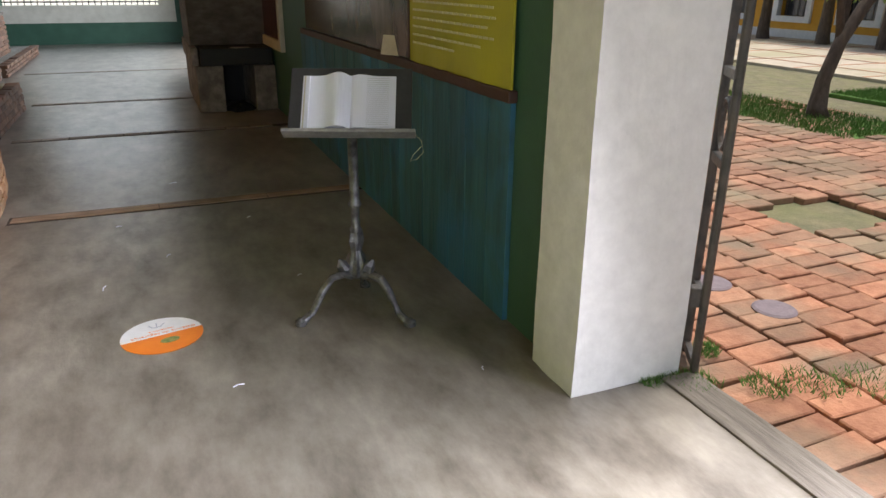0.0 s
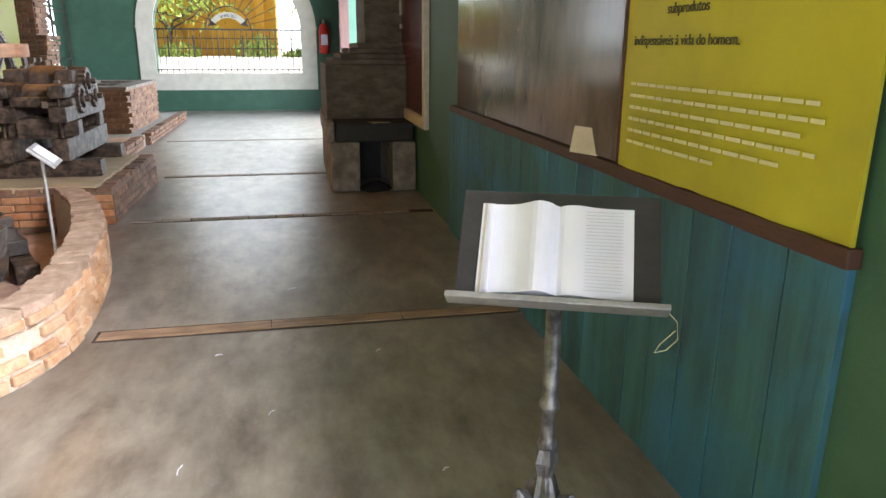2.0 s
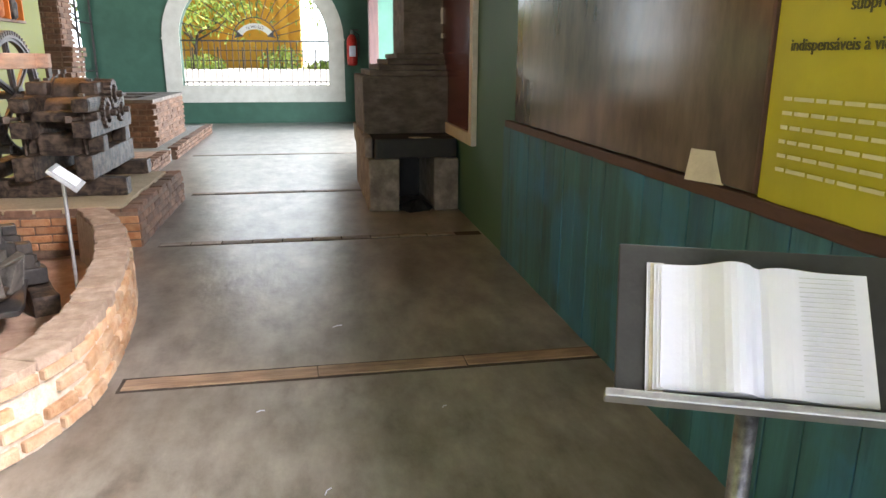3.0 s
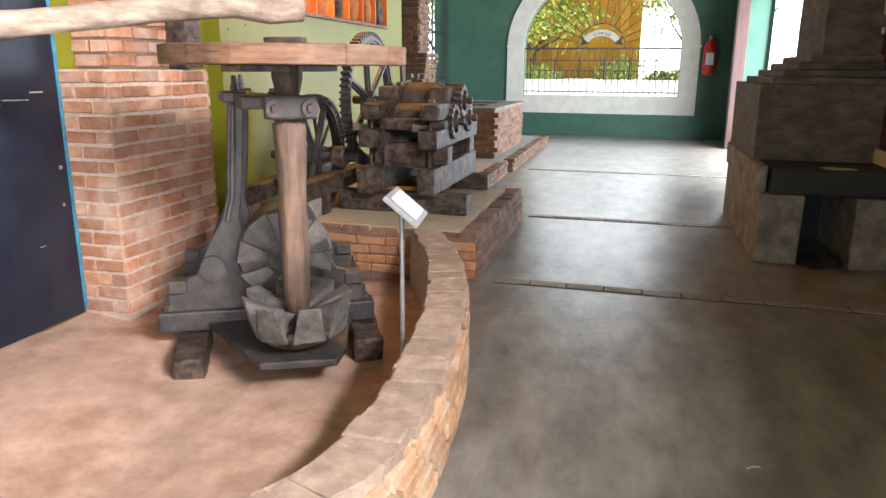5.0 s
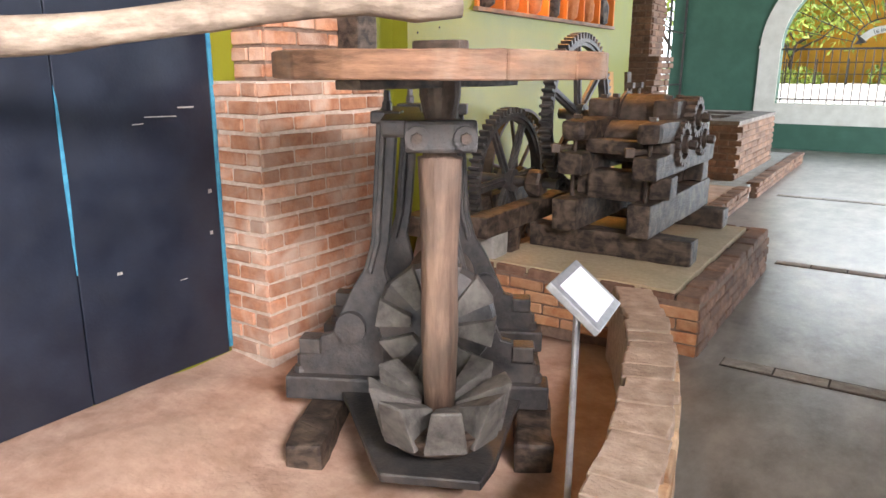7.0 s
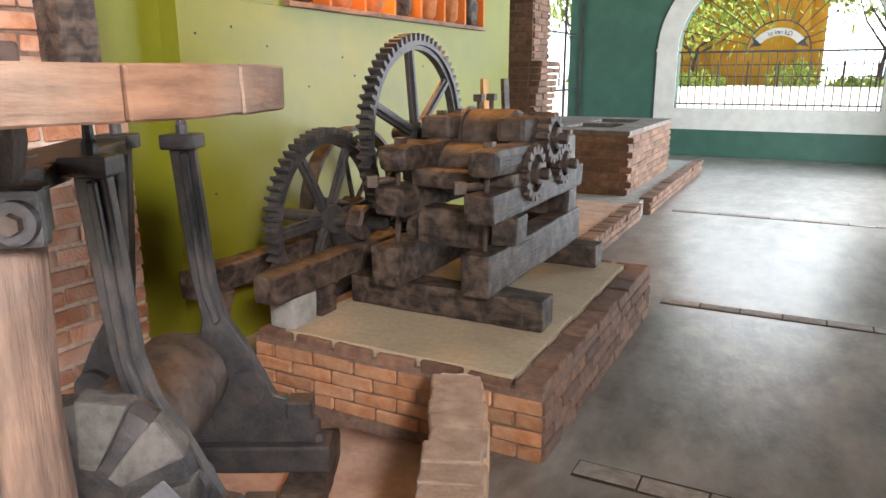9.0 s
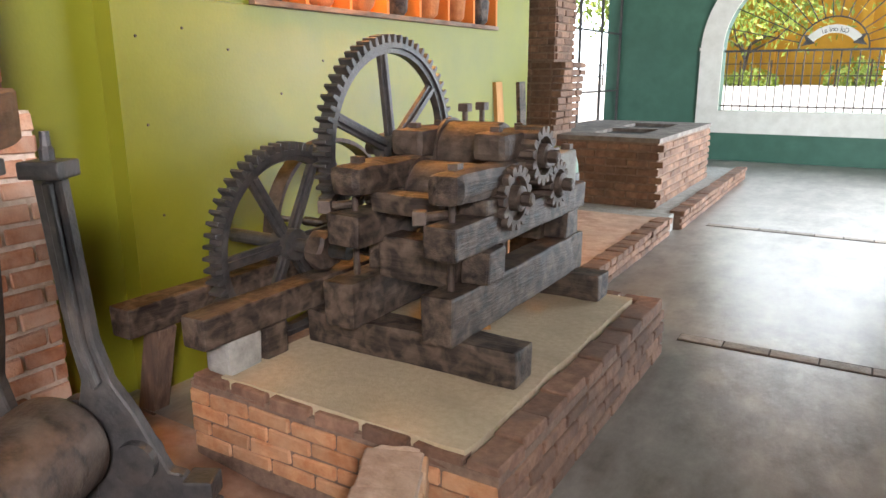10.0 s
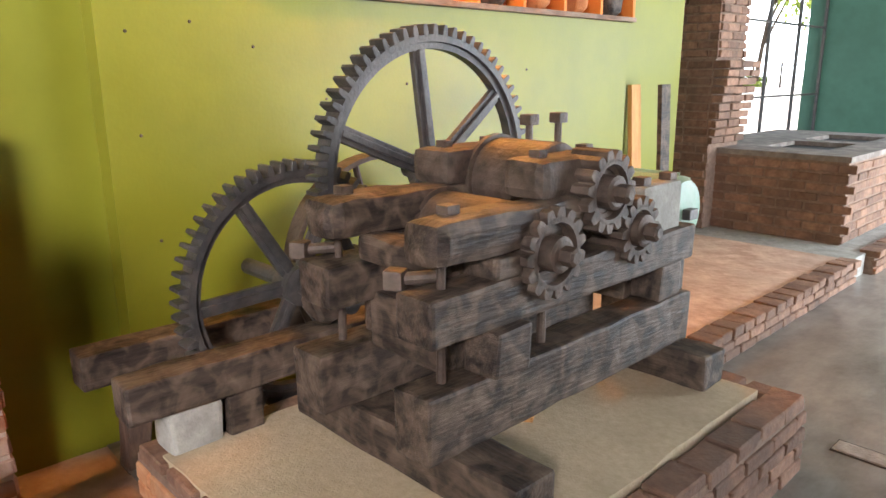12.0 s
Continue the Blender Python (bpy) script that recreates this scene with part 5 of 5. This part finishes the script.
part("white_half", half_disc(0, 180, 0.19, 0.001, 0.003), M_VINYLW, sk)
part("orange_half", half_disc(180, 360, 0.19, 0.001, 0.003), M_VINYLO, sk)
part("emblem", moved(turned([(0.045, 0.003), (0.045, 0.0042)], 20), pose(0.02, -0.07, 0) @ Matrix.Diagonal((1, 0.6, 1, 1))), M_VINYLG, sk)
lettering("lettering", "dist\u00e2ncia de seguran\u00e7a", 0.034, pose(0.165, 0.032, 0.0034, 0, 0, 180), M_VINYLO, sk, 0.0003)
lettering("lettering", "mantenha a", 0.026, pose(0.07, 0.062, 0.0034, 0, 0, 180), M_VINYLO, sk, 0.0003)
for i, (dx, dy, a) in enumerate(((-0.03, 0.115, 20), (0.0, 0.12, -10), (0.025, 0.11, -40), (0.0, 0.095, 90))):
    part("icon_stroke", moved(box(-0.003, 0.003, -0.02, 0.02, 0.003, 0.0042), pose(dx, dy, 0, 0, 0, a)), M_RULE, sk)
sk.matrix_world = pose(-0.018, 3.205, 0, 0, 0, 12)
lt = thing("floor_litter", "tiny pale scraps and twigs on the cement floor", "litter", kind="stuff")
lb2 = None
for x, y, a, l in ((0.27, 2.6, 10, 0.05), (1.3, 2.35, 70, 0.03), (0.15, 6.05, 25, 0.06), (0.05, 4.3, 60, 0.05), (-0.3, 3.9, 80, 0.07), (0.62, 4.9, 40, 0.03), (-0.25, 5.0, 15, 0.04), (0.75, 3.7, 30, 0.03)):
    lb2 = join(lb2, moved(tube([(-l / 2, 0, 0.004), (0, 0.006, 0.006), (l / 2, 0, 0.004)], [0.003] * 3, 5), pose(x, y, 0, 0, 0, a)))
part("scrap", lb2, M_PAPER, lt)

# ---- the courtyard outside the entrance ----
gb = bmesh.new()
bmesh.ops.create_grid(gb, x_segments=2, y_segments=2, size=0.5)
moved(gb, Matrix.Translation((0, 0, -0.36)) @ Matrix.Diagonal((1600, 1600, 1, 1)))
structure("ground", gb, M_GROUND, "bare earth ground to the horizon", "ground")
structure("courtyard_bed", box(2.09, 18.9, -9, 26, -0.355, -0.075), M_GROUND, "mossy earth under the brick paving", "ground")
pv = thing("brick_paving", "uneven terracotta brick paving with moss and gaps", "paving", kind="structure")
PL, PW = 0.30, 0.155
pm = []
for k in range(4):
    b = box(-PL / 2 + 0.006, PL / 2 - 0.006, -PW / 2 + 0.006, PW / 2 - 0.006, -0.06, 0)
    bmesh.ops.bevel(b, geom=b.edges[:], offset=0.007, segments=1, affect="EDGES")
    jitter(b, 0.008, 9, 5.1 * k)
    o = link("paver", b, M_PAVER)
    pm.append(o.data)
    bpy.data.objects.remove(o)
far = bmesh.new()
for i in range(22):
    for j in range(62):
        x = 2.17 + (i + 0.5) * PL
        y = -0.2 + j * PW + (PW / 2 if i % 2 else 0)
        if 4.25 < x < 5.2 and 3.2 < y < 3.9:
            continue
        z = -0.022 + random.uniform(-0.010, 0.008) + 0.02 * noise.noise(Vector((x, y, 0)))
        m = pose(x, y, z, random.uniform(-2, 2), random.uniform(-2, 2), random.uniform(-2.5, 2.5))
        if x < 4.3 and 0.2 < y < 5.8:
            o = new("paver", random.choice(pm))
            o.parent = pv
            o.matrix_basis = m
        elif y > x * 0.5 - 1.2:
            far.from_mesh(random.choice(pm))
            far.verts.ensure_lookup_table()
            bmesh.ops.transform(far, matrix=m, verts=far.verts[-24:])
M_PAVERI = mat("distant_terracotta_paver", (0.26, 0.12, 0.07), (0.40, 0.21, 0.13), 12, 0.85, bump=0.4, bscale=60, stain=(0.19, 0.17, 0.11), stain_scale=0.8, stain_amount=0.85, rand=0.25, island=True)
tagged(part("far_pavers", far, M_PAVERI, pv), kind="stuff")
for i, (x, y) in enumerate(((2.95, 2.75), (3.02, 2.35))):
    o = thing("drain_cover", "small round purple-grey drain cover in the paving", "drain cover", group="drain covers")
    part("lid", turned([(0.11, -0.03), (0.115, 0.0), (0.10, 0.008)], 24), mat("purple_grey_lid", (0.16, 0.12, 0.14), (0.22, 0.17, 0.19), 20, 0.7) if i == 0 else bpy.data.materials["purple_grey_lid"], o)
    o.matrix_world = pose(x, y, -0.008)


def tuft_mesh(n, r, h, seed):
    rnd = random.Random(seed)
    b = bmesh.new()
    for _ in range(n):
        a, d = rnd.uniform(0, 6.28), r * math.sqrt(rnd.random())
        x, y = d * math.cos(a), d * math.sin(a)
        w, hh, la = 0.004, h * rnd.uniform(0.5, 1), rnd.uniform(0, 6.28)
        lx, ly = math.cos(la) * hh * 0.7, math.sin(la) * hh * 0.7
        b.faces.new((b.verts.new((x - w, y, 0)), b.verts.new((x + w, y, 0)), b.verts.new((x + lx, y + ly, hh))))
    return b


for i, (x, y, r) in enumerate(((2.02, 2.02, 0.10), (2.12, 1.90, 0.10), (1.93, 2.0, 0.06), (2.38, 1.78, 0.10), (2.60, 1.72, 0.13), (2.85, 1.62, 0.16), (2.35, 2.12, 0.07), (3.1, 1.35, 0.12))):
    o = thing("weed_tuft", "low weeds growing in the paving gaps", "weeds", group="weeds", kind="stuff")
    part("blades", tuft_mesh(160, r, 0.045, i), M_GRASS, o)
    o.matrix_world = pose(x, y, -0.01)
for i, (x0, x1, y0, y1) in enumerate(((7.2, 8.6, 5.4, 9.0), (10.0, 11.2, 5.0, 8.0))):
    structure("lawn", jitter(box(x0, x1, y0, y1, -0.07, -0.02), 0.03, 2), M_GRASS, "strip of short green lawn", "lawn")
    g = bmesh.new()
    o = thing("lawn_grass", "short green grass blades on the lawn", "grass", kind="stuff")
    rnd = random.Random(i)
    for _ in range(5000):
        x, y = rnd.uniform(x0, x1), rnd.uniform(y0, y1)
        h, a = rnd.uniform(0.03, 0.07), rnd.uniform(0, 6.28)
        g.faces.new((g.verts.new((x - 0.008, y, -0.02)), g.verts.new((x + 0.008, y, -0.02)), g.verts.new((x + 0.03 * math.cos(a), y + 0.03 * math.sin(a), h))))
    part("blades", g, M_GRASS, o)
structure("pavement_pale", box(12.3, 18.9, -9, 26, -0.074, -0.012), M_PALEPAVE, "pale stone paving in front of the yellow building", "pavement")
pj = thing("paving_joints", "reddish joint lines across the pale paving", "paving joints", kind="structure")
for k in range(14):
    part("joint", box(12.35, 18.85, -2 + 1.6 * k, -1.92 + 1.6 * k, -0.012, -0.008), M_PAVER, pj)
for k in range(4):
    part("joint", box(13.2 + 1.6 * k, 13.28 + 1.6 * k, -4, 22, -0.0078, -0.004), M_PAVER, pj)

# gate leaf folded back along the outer wall
gt = thing("iron_gate", "dark painted tubular iron gate leaf folded back", "gate")
for y in (0.0, 0.21, 0.95):
    part("stile", rod((0, y, 0.03), (0, y, 2.3), 0.019, 12), M_IRON, gt)
for z in (0.05, 0.36, 0.95, 1.30, 2.28):
    part("crossbar", box(-0.015, 0.015, 0.0, 0.95, z, z + 0.04, 0.004), M_IRON, gt)
part("ring", tube([(0, 0.10 + 0.07 * math.cos(0.4 * i), 1.12 + 0.10 * math.sin(0.4 * i)) for i in range(17)], [0.013] * 17, 8), M_IRON, gt)
part("hinge", box(-0.06, 0.012, 0.0, 0.05, 0.35, 0.44, 0.006), M_IRON, gt)
gt.matrix_world = pose(2.15, 1.97, -0.03, 0, 0, -31)


def tree(label, at, height, lean, bare=False, seed=1, crown=1.6, leaves=900):
    rnd = random.Random(seed)
    o = thing("tree", label, "tree")
    pts = [Vector((lean * height * t * t * 0.9, 0.10 * math.sin(3 * t), height * 0.55 * t)) for t in (0, 0.06, 0.2, 0.4, 0.6, 0.8, 1.0)]
    part("trunk", tube(pts, [0.16, 0.115, 0.09, 0.08, 0.075, 0.07, 0.065], 12, 0.25), M_BARK, o, smooth=True)
    lv = bmesh.new()
    for k in range(7):
        a = rnd.uniform(0, 6.28)
        st_ = pts[rnd.choice((3, 4, 5, 6))]
        tip = pts[-1] + Vector((math.cos(a) * crown * 0.6, math.sin(a) * crown * 0.6, rnd.uniform(0.3, 0.45) * height))
        mid = st_.lerp(tip, 0.5) + Vector((math.cos(a) * 0.15, math.sin(a) * 0.15, -0.1))
        part("limb", tube([st_, mid, tip], [0.055, 0.04, 0.012], 8, 0.2), M_BARK, o, smooth=True)
        for _ in range(leaves // 7):
            c = tip + Vector((rnd.gauss(0, 1), rnd.gauss(0, 1), rnd.gauss(0, 0.7))) * crown * 0.33
            q = Euler((rnd.uniform(0, 6), rnd.uniform(0, 6), rnd.uniform(0, 6))).to_matrix()
            s = rnd.uniform(0.05, 0.11) * max(1.0, crown / 1.6)
            lv.faces.new([lv.verts.new(c + q @ Vector(v) * s) for v in ((-1, 0, 0), (0, -0.4, 0.1), (1, 0, 0), (0, 0.4, 0.1))])
    part("crown", lv, M_LEAF, o)
    o.matrix_world = pose(*at)
    return o


tree("slender leaning tree with a forked brown trunk on the lawn", (8.07, 6.52, -0.03), 4.2, 0.42, seed=4)

# yellow building across the courtyard
yb = thing("yellow_building", "long ochre-yellow building with white window frames", "building")
WY = (10.2, 12.6, 15.0, 17.4, 19.8)
edges = [-12.0]
for y in WY:
    edges += [y - 0.55, y + 0.55]
edges.append(34.0)
for a, b in zip(edges[::2], edges[1::2]):
    part("wall", box(19.2, 19.6, a, b, -0.1, 5.0), M_YELLOW, yb)
for y in WY:
    part("wall_below", box(19.2, 19.6, y - 0.55, y + 0.55, -0.1, 0.62), M_YELLOW, yb)
    part("wall_above", box(19.2, 19.6, y - 0.55, y + 0.55, 2.6, 5.0), M_YELLOW, yb)
    w = part("window", box(19.45, 19.5, y - 0.55, y + 0.55, 0.62, 2.6), M_DARKGLASS, yb)
    for q in ((y - 0.75, y - 0.55, 0.44, 2.8), (y + 0.55, y + 0.75, 0.44, 2.8), (y - 0.55, y + 0.55, 0.44, 0.62), (y - 0.55, y + 0.55, 2.6, 2.8)):
        part("window_frame", box(19.12, 19.3, *q), M_WHITE, w)
    for k in range(4):
        part("window_bar", rod((19.3, y - 0.33 + 0.22 * k, 0.62), (19.3, y - 0.33 + 0.22 * k, 2.6), 0.012, 6), M_IRON, w)
part("plinth", box(19.15, 19.2, -12, 34, -0.1, 0.22), M_WHITE, yb)
part("roof", prism([(18.6, 5.0), (24.0, 7.0), (24.0, 5.0)], 46, Matrix.Translation((0, -12, 0))), M_BRICKD, yb)


def palm(at, h, seed):
    rnd = random.Random(seed)
    o = thing("palm", "small palm with thick ringed trunk before the yellow wall", "palm", group="courtyard palms")
    part("trunk", turned([(0.20, 0), (0.17, 0.15 * h), (0.15, 0.5 * h), (0.12, h)], 14, jag=0.2), M_BARK, o)
    for k in range(12):
        a = 2 * math.pi * k / 12 + rnd.uniform(-0.2, 0.2)
        b = bmesh.new()
        prev = None
        for i in range(9):
            t = i / 8
            r = 1.0 * t
            z = h + 0.7 * t - 1.1 * t * t
            w = 0.16 * math.sin(math.pi * min(1, t * 0.9 + 0.1))
            c = Vector((math.cos(a) * r, math.sin(a) * r, z))
            s = Vector((-math.sin(a), math.cos(a), 0)) * w
            cur = (b.verts.new(c - s - Vector((0, 0, 0.06))), b.verts.new(c), b.verts.new(c + s - Vector((0, 0, 0.06))))
            if prev and i % 1 == 0:
                b.faces.new((prev[0], prev[1], cur[1], cur[0]))
                b.faces.new((prev[1], prev[2], cur[2], cur[1]))
            prev = cur
        part("frond", b, M_LEAF, o)
    o.matrix_world = pose(*at)


palm((17.9, 15.0, -0.02), 1.6, 1)
palm((17.9, 13.1, -0.02), 1.6, 2)
palm((17.9, 17.2, -0.02), 1.6, 3)

# ---- beyond the arch ----
structure("road", moved(prism([(YE + 0.36, -0.34), (YE + 0.36, -0.06), (26, 0.0), (36, 1.12), (60, 1.3), (60, -0.34)], 60), Matrix(((0, 1, 0, -30), (1, 0, 0, 0), (0, 0, 1, 0), (0, 0, 0, 1)))), M_ROAD, "pale sunlit gravel road rising from the arch", "road")
ob = thing("yellow_house", "ochre-yellow house with a white eave behind the trees", "house")
part("wall", box(-9.0, -0.4, 40, 46, 1.0, 4.9), M_YELLOW, ob)
part("eave", box(-9.6, 0.2, 39.4, 46, 4.9, 5.2), M_WHITE, ob)
part("roof", prism([(-9.8, 5.2), (0.4, 5.2), (-1.6, 7.0), (-7.8, 7.0)], 6.4, bm_at(39.5)), M_BRICKD, ob)
for x in (-8.0, -4.6, -1.2):
    part("column", box(x - 0.2, x + 0.2, 39.6, 39.95, 1.0, 4.9), M_YELLOW, ob)


def shrub(label, at, r, h, seed, n=700, size=0.13):
    rnd = random.Random(seed)
    o = thing("shrub", label, "shrub", group="shrubs past the arch")
    b = bmesh.new()
    for _ in range(n):
        a, d = rnd.uniform(0, 6.28), r * rnd.random() ** 0.6
        z = h * rnd.random() * (1.05 - 0.5 * (d / r) ** 2)
        c = Vector((d * math.cos(a), d * math.sin(a), z)) + noise.noise_vector(Vector((a, z, seed))) * r * 0.3
        q = Euler((rnd.uniform(0, 6), rnd.uniform(0, 6), rnd.uniform(0, 6))).to_matrix()
        s = rnd.uniform(0.6, 1.3) * size
        b.faces.new([b.verts.new(c + q @ Vector(v) * s) for v in ((-1, 0, 0), (0, -0.45, 0.1), (1, 0, 0), (0, 0.45, 0.1))])
    part("foliage", b, M_LEAF, o)
    part("stem", rod((0, 0, -0.2), (0, 0, h * 0.6), 0.05, 8, 0.02), M_BARK, o)
    o.matrix_world = pose(*at)


for i in range(9):
    shrub("bright green leafy shrub beside the road", (-13 + i * 2.9 + random.uniform(-0.7, 0.7), 37.6 + random.uniform(-0.6, 1.0), 1.05), 1.0, random.choice((0.5, 0.7, 1.1)), i, 420)
for i, (x, y, h) in enumerate(((-13, 37, 7), (-8.5, 37.5, 6.5), (1.8, 38, 7.5), (6, 36, 7), (11, 40, 8), (-18, 42, 9), (4, 46, 10), (-5, 50, 11), (1.6, 38.2, 4.2), (-10, 38, 4), (-5.4, 38.3, 3.0))):
    tree("leafy green tree beyond the road", (x, y, 1.1), h, 0.08, seed=20 + i, crown=2.8, leaves=1500)
fe = thing("far_fence", "thin dark post fence along the road", "fence")
for i in range(24):
    x = -14 + i * 1.1
    part("post", box(x - 0.03, x + 0.03, 36.4, 36.46, 1.0, 2.1), M_TIMBER, fe)
for z in (0.4, 0.85):
    part("rail", box(-14, 12, 36.41, 36.45, z + 1.1, z + 1.14), M_TIMBER, fe)
structure("terrace", box(-24.0, -5.41, 8, 20.8, -0.34, -0.03), M_ROAD, "pale terrace outside the glazed door", "pavement")

sb = structure("backdrop_sky", box(-70, 70, 66, 66.2, -0.3, 34), glow("bright_hazy_sky", (0.86, 0.93, 1.0), 2.2), "bright hazy sky behind the trees", "backdrop")
